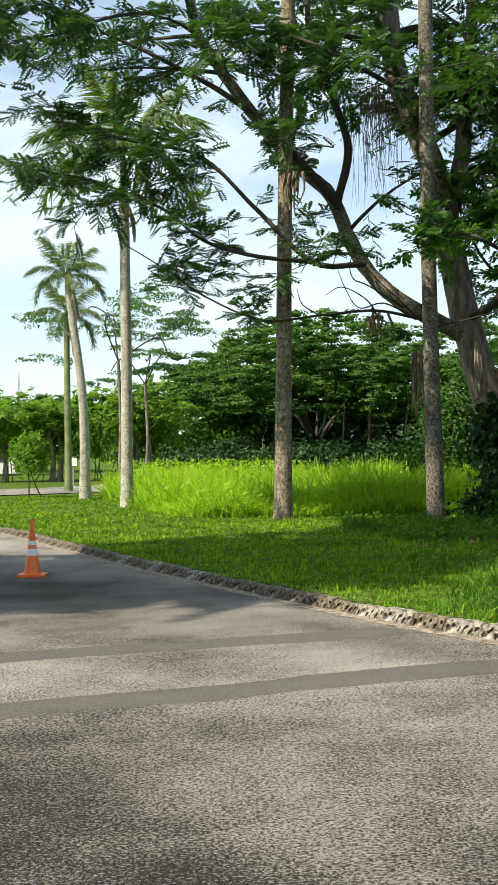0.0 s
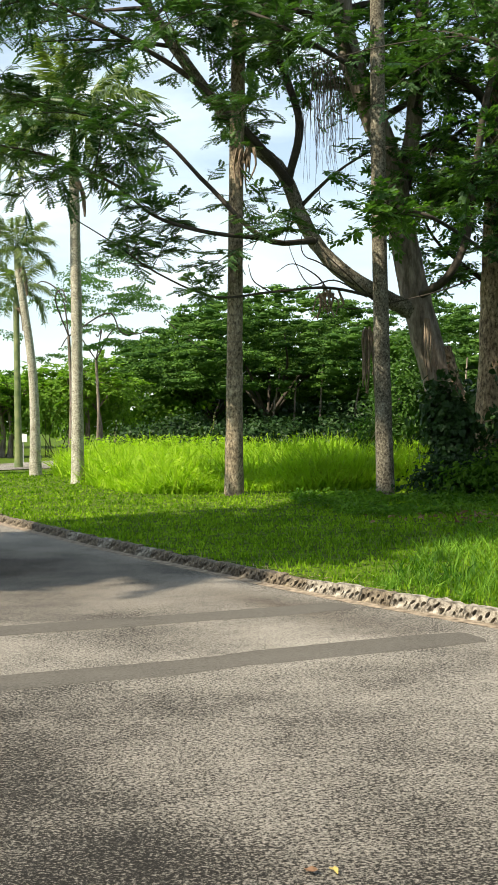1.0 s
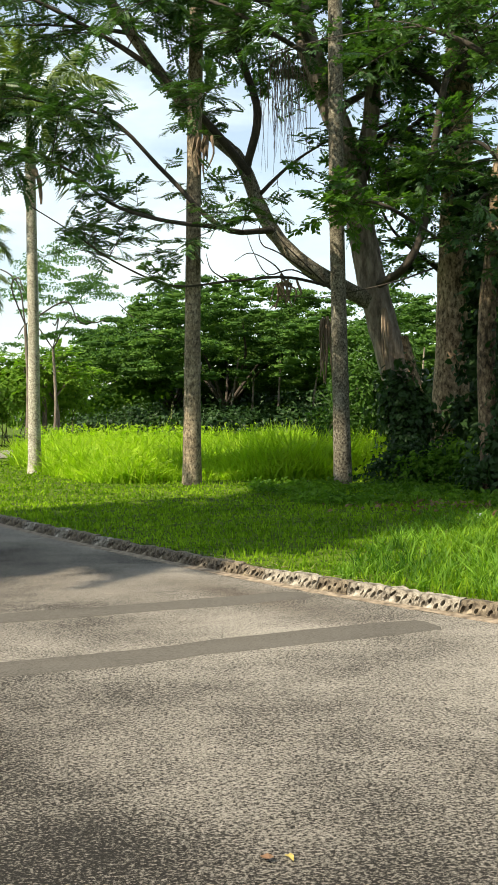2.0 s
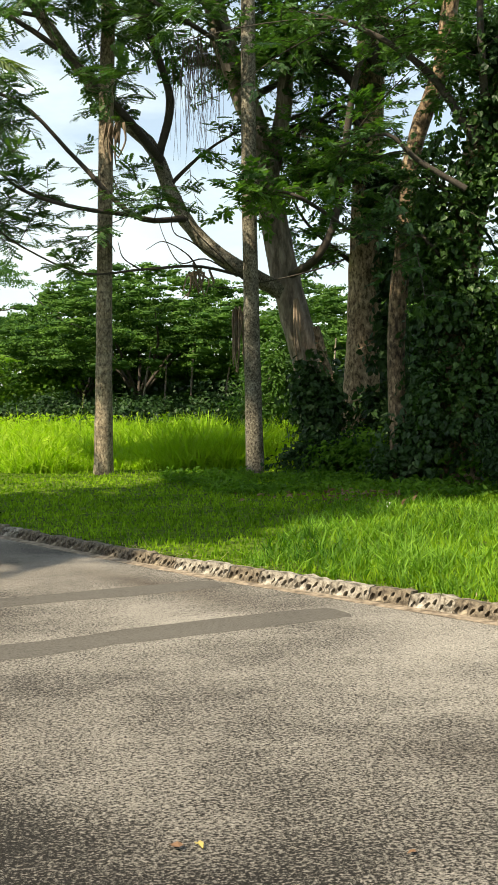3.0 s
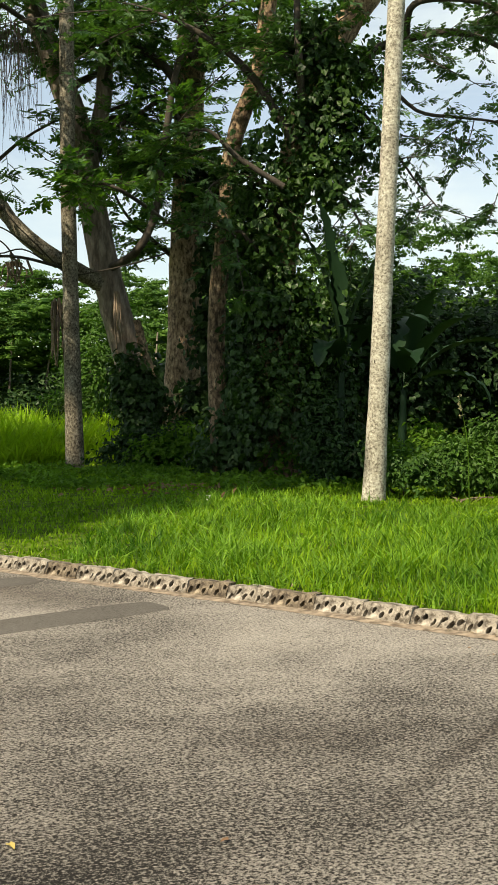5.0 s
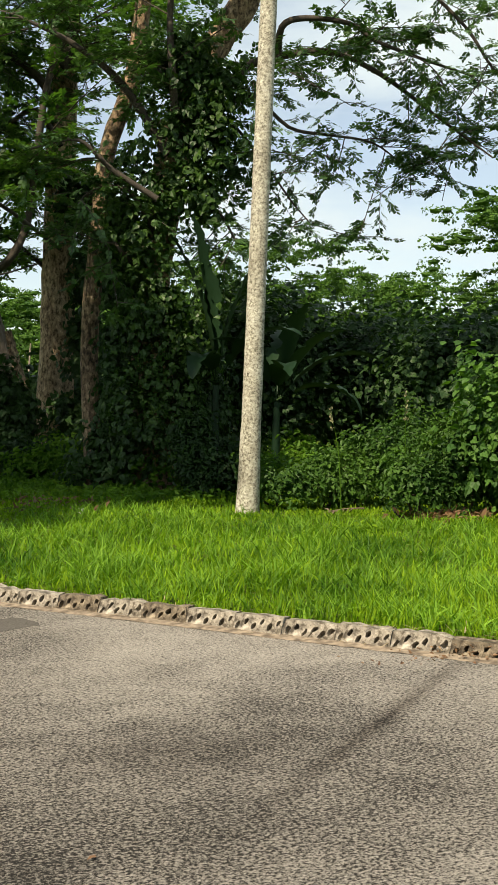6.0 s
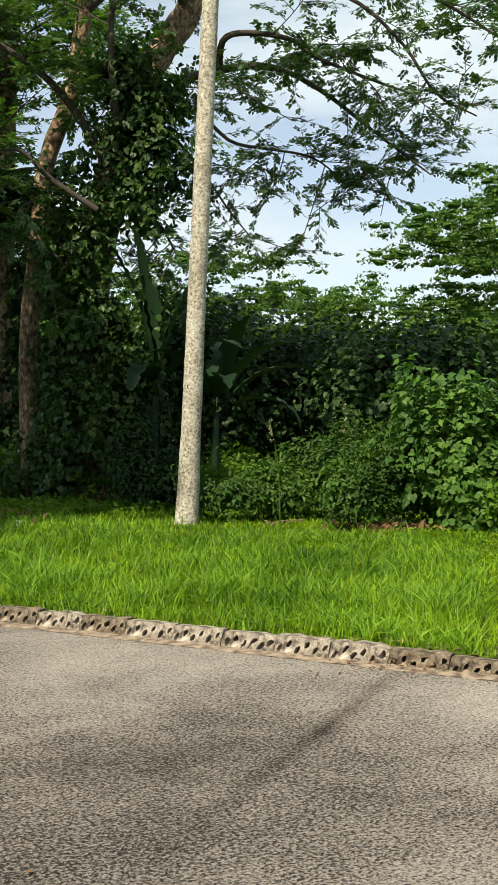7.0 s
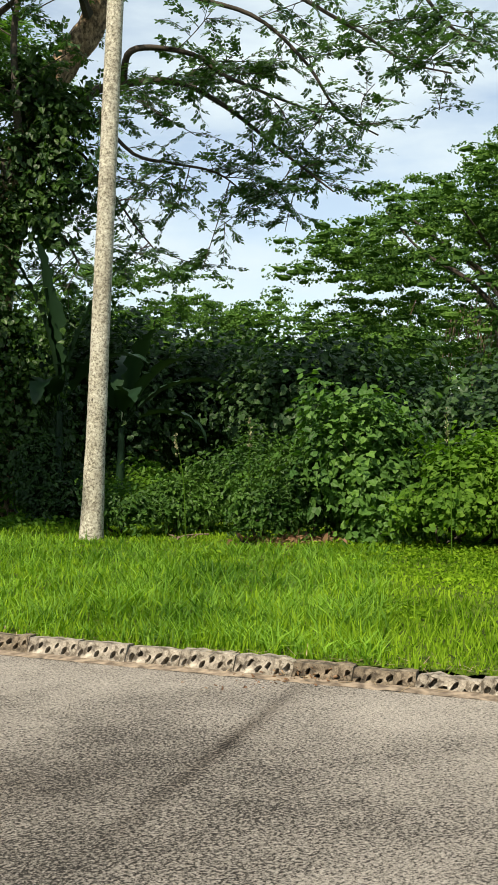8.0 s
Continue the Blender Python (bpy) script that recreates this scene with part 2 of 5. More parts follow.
M_WEED = leaf_material("low weeds", (0.040, 0.100, 0.011), (0.080, 0.180, 0.017), (0.145, 0.265, 0.028), 0.38, 0.6, 0.15)
M_FROND = leaf_material("palm frond", (0.050, 0.092, 0.025), (0.105, 0.160, 0.042), (0.210, 0.260, 0.080), 0.3, 0.4, 0.5)
# near-black green: the thicket's shade is put into the leaf colour
M_BANANA = leaf_material("shaded banana leaf", (0.006, 0.019, 0.009), (0.010, 0.029, 0.012), (0.018, 0.042, 0.016), 0.08, 0.45, 0.15)
M_ROOT = bark_material("grey-brown hanging roots", (0.03, 0.022, 0.015), (0.085, 0.065, 0.045), (0.19, 0.155, 0.11), 14.0, (1, 1, 0.2), 0, 0.004)
M_ORANGE = plain_material("orange plastic", (0.75, 0.15, 0.025), (0.85, 0.20, 0.035), 12.0, 0.45, 0.001)
M_WHITE = plain_material("white reflective band", (0.70, 0.70, 0.68), (0.82, 0.82, 0.80), 20.0, 0.4, 0.001)
M_WALL = plain_material("white painted wall", (0.62, 0.61, 0.58), (0.75, 0.74, 0.70), 3.0, 0.8, 0.001)
M_STEEL = plain_material("grey steel", (0.28, 0.29, 0.30), (0.42, 0.43, 0.44), 20.0, 0.5, 0.001)
M_DRY_LEAF = leaf_material("dry fallen leaves", (0.075, 0.036, 0.020), (0.17, 0.086, 0.045), (0.32, 0.20, 0.11), 0.12)
M_YELLOW_LEAF = leaf_material("yellowed leaf", (0.35, 0.26, 0.07), (0.45, 0.34, 0.10), (0.5, 0.40, 0.15), 0.2)
M_STRAW = leaf_material("dry straw", (0.14, 0.10, 0.055), (0.26, 0.19, 0.11), (0.40, 0.32, 0.20), 0.2)
M_PETAL = plain_material("white petal", (0.75, 0.75, 0.72), (0.85, 0.85, 0.82), 40.0, 0.6, 0.001)
M_PLUME = plain_material("dry grass plume", (0.16, 0.17, 0.08), (0.30, 0.28, 0.16), 40.0, 0.9, 0.001)


# ---------------------------------------------------------------- mesh helpers
def mesh_of(name, verts, faces, material, smooth=False):
    """A mesh from an (n, 3) array and an (m, k) array of corners."""
    verts, faces = np.asarray(verts, np.float32), np.asarray(faces, np.int32)
    me = bpy.data.meshes.new(name)
    m, k = faces.shape
    me.vertices.add(len(verts))
    me.vertices.foreach_set("co", verts.ravel())
    me.loops.add(m * k)
    me.loops.foreach_set("vertex_index", faces.ravel())
    me.polygons.add(m)
    me.polygons.foreach_set("loop_start", np.arange(0, m * k, k, dtype=np.int32))
    me.polygons.foreach_set("use_smooth", np.full(m, smooth))
    me.materials.append(material)
    me.update(calc_edges=True)
    return me


def thing(name, place, label, category, group="", kind=""):
    ob = new(name)
    ob.empty_display_size = 0.3
    ob.location = place
    return tagged(ob, label, category, group, kind)


def part_of(name, me, parent, label=""):
    """A mesh in world metres as one part under a thing that stands upright."""
    ob = new(name, me)
    ob.parent = parent
    if parent.parent is None:
        ob.matrix_parent_inverse = Matrix.Translation(-Vector(parent.location))
    return tagged(ob, label)


def part(name, bm, material, parent, label=""):
    me = bpy.data.meshes.new(name)
    bm.to_mesh(me)
    bm.free()
    me.materials.append(material)
    return part_of(name, me, parent, label)


def join(chunks):
    """Chunks of (verts, faces) with the same number of corners, as one."""
    vs, fs, n = [], [], 0
    for v, f in chunks:
        vs.append(v)
        fs.append(np.asarray(f) + n)
        n += len(v)
    return np.concatenate(vs), np.concatenate(fs)


def smooth_path(points, n):
    """n points along a soft curve through the given ones."""
    p = np.asarray(points, float)
    p = np.concatenate([[2 * p[0] - p[1]], p, [2 * p[-1] - p[-2]]])
    out = []
    for u in np.linspace(0, len(p) - 3 - 1e-6, n):
        i, t = int(u), u - int(u)
        a, b, c, d = p[i : i + 4]
        out.append(0.5 * (2 * b + (c - a) * t + (2 * a - 5 * b + 4 * c - d) * t**2 + (3 * b - a - 3 * c + d) * t**3))
    return np.array(out)


def tube(points, r0, r1, sides=9, n=None, rough=0.08, flare=0.0, seed=0):
    """A tapered, slightly uneven round limb along a curve."""
    n = n or max(4, len(points) * 4)
    path = smooth_path(points, n)
    r = np.linspace(r0, r1, n) * (1 + flare * np.exp(-np.linspace(0, 9, n)))
    g = np.random.default_rng(seed)
    along = np.gradient(path, axis=0)
    along /= np.linalg.norm(along, axis=1, keepdims=True)
    side = np.cross(along, (0.31, 0.95, 0.05))
    side /= np.linalg.norm(side, axis=1, keepdims=True)
    third = np.cross(along, side)
    a = np.linspace(0, 2 * np.pi, sides, endpoint=False)
    wob = 1 + rough * g.standard_normal((n, sides))
    ring = side[:, None] * np.cos(a)[None, :, None] + third[:, None] * np.sin(a)[None, :, None]
    v = (path[:, None] + ring * (r[:, None] * wob)[..., None]).reshape(-1, 3)
    i, j = np.meshgrid(np.arange(n - 1), np.arange(sides), indexing="ij")
    k = (j + 1) % sides
    f = np.stack([i * sides + j, i * sides + k, (i + 1) * sides + k, (i + 1) * sides + j], -1).reshape(-1, 4)
    return v, f


def frames_from(axis, normal, size):
    """Matrices whose y runs along axis, z near normal."""
    y = axis / np.maximum(np.linalg.norm(axis, axis=1, keepdims=True), 1e-9)
    x = np.cross(y, normal)
    x /= np.maximum(np.linalg.norm(x, axis=1, keepdims=True), 1e-9)
    z = np.cross(x, y)
    return np.stack([x, y, z], -1) * np.asarray(size).reshape(-1, 1, 1)


def scatter(template, turns, places):
    """Copies of a small (verts, faces) at many places, as one chunk."""
    v, f = template
    vv = np.einsum("nij,kj->nki", turns, v) + places[:, None]
    ff = f[None] + (np.arange(len(places)) * len(v))[:, None, None]
    return vv.reshape(-1, 3).astype(np.float32), ff.reshape(-1, f.shape[1])


def blade(bend=0.4, width=0.05):
    """A grass blade, one metre long, that arches forward."""
    s = np.array([0.0, 0.5, 1.0])
    w = np.array([0.5, 0.42, 0.06]) * width
    yy, zz = bend * s**2, s * (1 - 0.28 * bend * s)
    v = np.stack([np.stack([-w, yy, zz], -1), np.stack([w, yy, zz], -1)], 1).reshape(-1, 3)
    return v, np.array([[0, 1, 3, 2], [2, 3, 5, 4]])


def ovate(fold=0.18):
    """A folded pointed leaf, one long."""
    v = np.array([(0, 0, 0), (0.28, 0.30, fold), (0.20, 0.72, fold * 0.5), (0, 1, -0.12), (-0.20, 0.72, fold * 0.5), (-0.28, 0.30, fold)], float)
    return v, np.array([[0, 1, 2, 3], [0, 3, 4, 5]])


def lobed():
    """A broad heart-shaped leaf with side lobes, one long."""
    v = np.array([(0, 0.0, 0), (0.32, -0.08, 0.05), (0.45, 0.26, 0.03), (0.33, 0.56, 0.06), (0, 1, -0.12),
                  (-0.33, 0.56, 0.06), (-0.45, 0.26, 0.03), (-0.32, -0.08, 0.05)], float)
    return v, np.array([[0, 1, 2, 3], [0, 3, 4, 5], [0, 5, 6, 7]])


def feather(pairs=6, width=0.20, length=0.40, droop=0.3):
    """A feathery compound leaf, one long: narrow pinnae on both sides of a midrib."""
    vs, fs = [], []
    for i in range(pairs):
        s = 0.12 + 0.82 * i / (pairs - 1)
        reach = length * (0.55 + 0.9 * s * (1.15 - s) * 1.4)
        for d in (-1, 1):
            b = np.array([0, s, -droop * s * s])
            tip = b + np.array([d * reach, reach * 0.35, -0.22 * reach])
            midp, across = (b + tip) / 2, np.array([0, width * 0.36, 0])
            fs.append([len(vs) + q for q in range(4)])
            vs += [b, midp - across, tip, midp + across]
    fs.append([len(vs) + q for q in range(4)])
    vs += [np.array([0.012, 0, 0]), np.array([0.004, 1, -droop]), np.array([-0.004, 1, -droop]), np.array([-0.012, 0, 0])]
    return np.array(vs), np.array(fs)


def flake():
    """A small ragged spray for far crowns: three crossed leaflets."""
    v = np.array([(0, 0, 0), (0.25, 0.45, 0.05), (0, 1, -0.1), (-0.25, 0.45, 0.05),
                  (0, 0.1, 0), (0.55, 0.25, -0.1), (0.75, 0.75, -0.15), (0.25, 0.55, 0.02),
                  (0, 0.1, 0), (-0.25, 0.55, 0.02), (-0.75, 0.75, -0.15), (-0.55, 0.25, -0.1)], float)
    return v, np.array([[0, 1, 2, 3], [4, 5, 6, 7], [8, 9, 10, 11]])


def sprig(count=7):
    """A short shoot with pointed leaves set left and right, one long."""
    g = np.random.default_rng(2)
    vs, fs = [], []
    for i in range(count):
        d, s = (-1 if i % 2 else 1), 0.10 + 0.62 * i / (count - 1)
        way = np.array([d * 0.62 * (1.3 - s) * g.uniform(0.6, 1.3), 0.55, g.uniform(-0.4, 0.1)])
        way = way / np.linalg.norm(way) * g.uniform(0.32, 0.48)
        across = np.array([-way[1], way[0], 0.05]) * 0.30
        b = np.array([0, s, -0.10 * s])
        fs.append([len(vs) + q for q in range(4)])
        vs += [b, b + way * 0.48 + across, b + way, b + way * 0.48 - across]
    return np.array(vs), np.array(fs)


def lump(seed):
    """An uneven rounded clump of foliage, radius one."""
    g = np.random.default_rng(seed)
    th = np.linspace(0.25, np.pi - 0.25, 4)
    ph = np.linspace(0, 2 * np.pi, 6, endpoint=False)
    r = 1 + 0.22 * g.standard_normal((4, 6))
    v = np.stack([np.sin(th)[:, None] * np.cos(ph) * r, np.sin(th)[:, None] * np.sin(ph) * r, np.cos(th)[:, None] * r], -1).reshape(-1, 3)
    i, j = np.meshgrid(np.arange(3), np.arange(6), indexing="ij")
    k = (j + 1) % 6
    return v, np.stack([i * 6 + j, (i + 1) * 6 + j, (i + 1) * 6 + k, i * 6 + k], -1).reshape(-1, 4)


DIAMOND = (np.array([(0, 0, 0), (0.40, 0.45, 0.05), (0, 1, -0.12), (-0.40, 0.45, 0.05)]), np.array([[0, 1, 2, 3]]))
LUMPS = [lump(k) for k in range(6)]
FEATHER, OVATE, LOBED, FLAKE, SPRIG = feather(5, 0.36, 0.40, 0.16), ovate(), lobed(), flake(), sprig()


def unit(g, n):
    v = g.standard_normal((n, 3))
    return v / np.linalg.norm(v, axis=1, keepdims=True)


# ---------------------------------------------------------------- the ground
# The kerb's foot, from far to near, in plan.
KERB_LINE = [(-34.0, 62.0), (-13.5, 36.5), (-8.2, 28.2), (-4.98, 22.74), (-2.96, 18.54), (-1.25, 15.02), (0.10, 12.51), (1.39, 10.26),
             (2.70, 8.36), (3.78, 6.74), (4.64, 5.48), (5.60, 4.10), (8.2, 0.9), (14.0, -5.0), (30.0, -19.0)]
KERB = smooth_path([(x, y, 0) for x, y in KERB_LINE], 420)[:, :2]
STEP = np.concatenate([[0], np.cumsum(np.linalg.norm(np.diff(KERB, axis=0), axis=1))])
TANGENT = np.gradient(KERB, axis=0)
TANGENT /= np.linalg.norm(TANGENT, axis=1, keepdims=True)
AWAY = np.stack([-TANGENT[:, 1], TANGENT[:, 0]], -1)  # from the road onto the verge


def kerb_at(s):
    """Place, tangent and outward way at s metres along the kerb."""
    return tuple(np.array([np.interp(s, STEP, a[:, k]) for k in range(2)]) for a in (KERB, TANGENT, AWAY))


def verge_height(d):
    """Height of the verge d metres behind the kerb."""
    return 0.10 + 0.05 * np.clip(np.asarray(d) / 8, 0, 1)


def kerb_distance(p):
    """Signed distance of plan points from the kerb's foot, positive on the verge."""
    p = np.asarray(p)
    out = np.empty(len(p))
    for a in range(0, len(p), 20000):
        q = p[a : a + 20000]
        i = ((q[:, None] - KERB[None, ::2]) ** 2).sum(-1).argmin(1) * 2
        out[a : a + 20000] = ((q - KERB[i]) * AWAY[i]).sum(-1)
    return out


def strip(name, offsets, heights, material, label, category, jitter=0.0, spread=None):
    """A sheet that follows the kerb at the given distances from it."""
    g = np.random.default_rng(3)
    rows = []
    for k, (d, z) in enumerate(zip(offsets, heights)):
        q = KERB + AWAY * d if spread is None or k < spread[0] else KERB + np.array(spread[1]) * d
        rows.append(np.concatenate([q, np.full((len(q), 1), z) + jitter * g.standard_normal((len(q), 1))], 1))
    n, k = len(KERB), len(rows)
    v = np.stack(rows, 1).reshape(-1, 3)
    i, j = np.meshgrid(np.arange(n - 1), np.arange(k - 1), indexing="ij")
    f = np.stack([i * k + j, (i + 1) * k + j, (i + 1) * k + j + 1, i * k + j + 1], -1).reshape(-1, 4)
    ob = new(name, mesh_of(name, v, f, material, True))
    return tagged(ob, label, category, kind="structure")


bm = bmesh.new()
bmesh.ops.create_grid(bm, x_segments=4, y_segments=4, size=2500)
ground_mesh = bpy.data.meshes.new("ground")
bm.to_mesh(ground_mesh)
bm.free()
ground_mesh.materials.append(M_LAWN)
ground = tagged(new("ground", ground_mesh), "flat grassy ground that reaches the horizon", "ground", kind="structure")
ground.location.z = -0.05
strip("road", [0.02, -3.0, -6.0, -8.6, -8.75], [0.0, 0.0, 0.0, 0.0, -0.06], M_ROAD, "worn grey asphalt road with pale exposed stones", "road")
strip("verge", [0.14, 0.5, 1.5, 3.0, 6.0, 10.0, 25.0, 60.0, 140.0], [0.10, 0.10, 0.105, 0.12, 0.14, 0.15, 0.15, 0.15, 0.15], M_LAWN,
      "green grass verge behind the kerb", "verge", 0.008, (5, (0.80, 0.60)))
strip("gutter_dirt", [0.035, -0.04, -0.11], [0.012, 0.010, 0.003], M_SOIL, "pale sandy dirt along the kerb foot", "dirt", 0.002)


def patch_strip(ends, width, seed, label):
    """A smooth repair strip in the road with a wavering edge."""
    g = np.random.default_rng(seed)
    p = smooth_path([(*e, 0.004) for e in ends], 40)
    w = width * (1 + np.convolve(0.14 * g.standard_normal(44), np.ones(5) / 5, 'valid'))
    w[-1] *= 0.6
    along = np.gradient(p, axis=0)
    across = np.stack([-along[:, 1], along[:, 0], 0 * along[:, 0]], -1)
    across /= np.linalg.norm(across, axis=1, keepdims=True)
    rows = [p - across * (w[:, None] / 2 + 0.02) - (0, 0, 0.006), p - across * w[:, None] / 2, p + across * w[:, None] / 2, p + across * (w[:, None] / 2 + 0.02) - (0, 0, 0.006)]
    v = np.stack(rows, 1).reshape(-1, 3)
    i, j = np.meshgrid(np.arange(39), np.arange(3), indexing="ij")
    f = np.stack([i * 4 + j, (i + 1) * 4 + j, (i + 1) * 4 + j + 1, i * 4 + j + 1], -1).reshape(-1, 4)
    tagged(new("road_patch", mesh_of("road_patch", v, f, M_PATCH)), label, "road patch", kind="structure")


patch_strip([(-6.0, 5.2), (-3.2, 6.2), (-1.26, 7.05), (-0.2, 7.40), (0.5, 7.72), (1.80, 8.20), (2.15, 8.31)], 0.42, 1, "dark grey smooth repair strip across the asphalt")
patch_strip([(-6.5, 7.2), (-3.6, 8.1), (-1.58, 8.9), (-0.46, 9.25), (0.62, 9.60), (1.40, 9.90)], 0.40, 2, "second smooth repair strip across the asphalt")

# the other road, far behind the lawn
p = smooth_path([(-70.0, 24.0, 0.17), (-30.0, 34.5, 0.17), (-12.0, 42.0, 0.17), (-5.0, 49.0, 0.17), (-2.0, 62.0, 0.17)], 40)
along = np.gradient(p, axis=0)
across = np.stack([-along[:, 1], along[:, 0], 0 * along[:, 0]], -1)
across /= np.linalg.norm(across, axis=1, keepdims=True)
v = np.stack([p - across * 3.2, p + across * 3.2], 1).reshape(-1, 3)
i = np.arange(39) * 2
tagged(new("far_road", mesh_of("far_road", v, np.stack([i, i + 2, i + 3, i + 1], -1), M_FAR_ROAD)), "grey asphalt road beyond the lawn", "road", kind="structure")


# ---------------------------------------------------------------- trees
def spray_chunk(g, places, ways, size, template=FEATHER, flat=0.75):
    """Compound leaves at places that grow along ways and lie fairly level."""
    n = len(places)
    normal = np.array([0, 0, 1.0]) + (1 - flat) * 2.0 * g.standard_normal((n, 3))
    return scatter(template, frames_from(ways, normal, size * g.uniform(0.7, 1.25, n)), places)


def twigs_on(g, path, count, length, start=0.25, lift=0.15, droop=0.25):
    """Side shoots of a limb: for each, a short path of four points."""
    n = len(path)
    out = []
    for _ in range(count):
        i = int(n * (start + (1 - start) * g.random() ** 0.8)) - 1
        i = min(max(i, 1), n - 2)
        along = path[i + 1] - path[i - 1]
        along /= np.linalg.norm(along) + 1e-9
        way = g.standard_normal(3) * (1, 1, 0.28)
        way -= along * (way @ along) * 0.6
        way = way / (np.linalg.norm(way) + 1e-9) + along * 0.45 + np.array([0, 0, lift])
        way /= np.linalg.norm(way)
        far = length * g.uniform(0.55, 1.25)
        bend = np.array([g.normal(0, 0.12), g.normal(0, 0.12), -droop * g.uniform(0.2, 1.2)]) * far
        s = np.array([0, 0.33, 0.67, 1.0])[:, None]
        out.append(path[i] + way * far * s + bend * s**2)
    return out


class Tree:
    """A tree that gathers its leaves and twigs while its limbs are laid."""

    def __init__(self, name, place, label, category, seed, leaf=FEATHER, leaf_size=0.42, leaf_mat=None, bark=None, group="", dense=4.2):
        self.dense = dense
        self.ob = thing(name, place, label, category, group)
        self.g = np.random.default_rng(seed)
        self.leaf, self.leaf_size, self.mat, self.bark = leaf, leaf_size, leaf_mat or M_FINE, bark or M_BARK
        self.leaves, self.wood, self.seed = [], [], seed

    def limb(self, points, r0, r1, name="limb", sides=9, boughs=0, bough_len=2.5, shoots=0, shoot_len=1.0, per=8, start=0.25, flare=0.0, bark=None, label="", lift=0.15, droop=0.25):
        """A limb with boughs, which carry shoots, which carry leaves."""
        self.seed += 1
        part_of(name, mesh_of(name, *tube(points, r0, r1, sides, rough=0.05, flare=flare, seed=self.seed), bark or self.bark, True), self.ob, label)
        path = smooth_path(points, 40)
        self.clothe(path, int(shoots * 0.5), shoot_len * 0.8, per, start, lift, droop)
        for b in twigs_on(self.g, path, boughs, bough_len, start, lift, droop):
            self.wood.append(tube(b, max(0.012, r1 * 0.5), 0.008, 5, 7))
            self.clothe(smooth_path(b, 14), max(2, int(bough_len * self.dense)), shoot_len, per, 0.25, 0.1, 0.3)
        return path

    def clothe(self, path, shoots, shoot_len, per, start=0.25, lift=0.1, droop=0.3):
        for s in twigs_on(self.g, path, shoots, shoot_len, start, lift, droop):
            self.wood.append(tube(s, 0.009, 0.004, 3, 4))
            fine = smooth_path(s, per + 2)[1:]
            along = np.gradient(fine, axis=0)
            along /= np.linalg.norm(along, axis=1, keepdims=True)
            aside = np.cross(along, (0, 0, 1.0)) * np.where(np.arange(len(fine)) % 2, 1, -1)[:, None]
            way = along * 0.55 + aside * 0.75 + unit(self.g, len(fine)) * (1, 1, 0.45) * 0.5
            self.leaves.append(spray_chunk(self.g, fine, way, self.leaf_size, self.leaf, 0.84))

    def finish(self, label="", wood_mat=None):
        if self.wood:
            part_of("twig_work", mesh_of("twig_work", *join(self.wood), wood_mat or M_TWIG), self.ob)["kind"] = "stuff"
        if self.leaves:
            part_of("crown", mesh_of("crown", *join(self.leaves), self.mat), self.ob, label)
        return self.ob


def trunk_to(tree, points, r0, r1, bark=None, flare=0.35, name="trunk", label="", sides=16):
    tree.seed += 1
    me = mesh_of(name, *tube(points, r0, r1, sides, 36, 0.025, flare, tree.seed), bark or tree.bark, True)
    return part_of(name, me, tree.ob, label)


def frond_mesh(name, length, pairs, arch, leaflet, seed, material):
    """An arched palm frond with two rows of hanging leaflets."""
    g = np.random.default_rng(seed)
    s = np.linspace(0, 1, 16)
    rib = np.stack([0 * s, length * (s - 0.22 * arch * s**2), length * (0.34 * s - 0.62 * arch * s**2.2)], -1)
    chunks = [tube(rib, 0.028, 0.005, 4, 16, 0.0)]
    at = np.linspace(0.14, 0.99, pairs)
    base = np.stack([np.interp(at, s, rib[:, k]) for k in range(3)], -1)
    for d in (-1, 1):
        size = leaflet * (0.45 + 1.3 * at * (1.18 - at) * 1.5) * g.uniform(0.85, 1.15, pairs)
        way = np.stack([np.full(pairs, d * 0.9), np.full(pairs, 0.55), g.uniform(-0.55, 0.35, pairs)], -1)
        t = (np.array([(0, 0, 0), (0.04, 0.35, 0.02), (0.0, 1.0, -0.55), (-0.04, 0.35, 0.02)], float), np.array([[0, 1, 2, 3]]))
        chunks.append(scatter(t, frames_from(way, np.array([[0, 0, 1.0]]) + 0.3 * g.standard_normal((pairs, 3)), size), base))
    return mesh_of(name, *join(chunks), material)


FRONDS = [frond_mesh("frond", 2.6, 74, a, 0.62, 20 + k, M_FROND) for k, a in enumerate((0.5, 0.95, 1.35))]


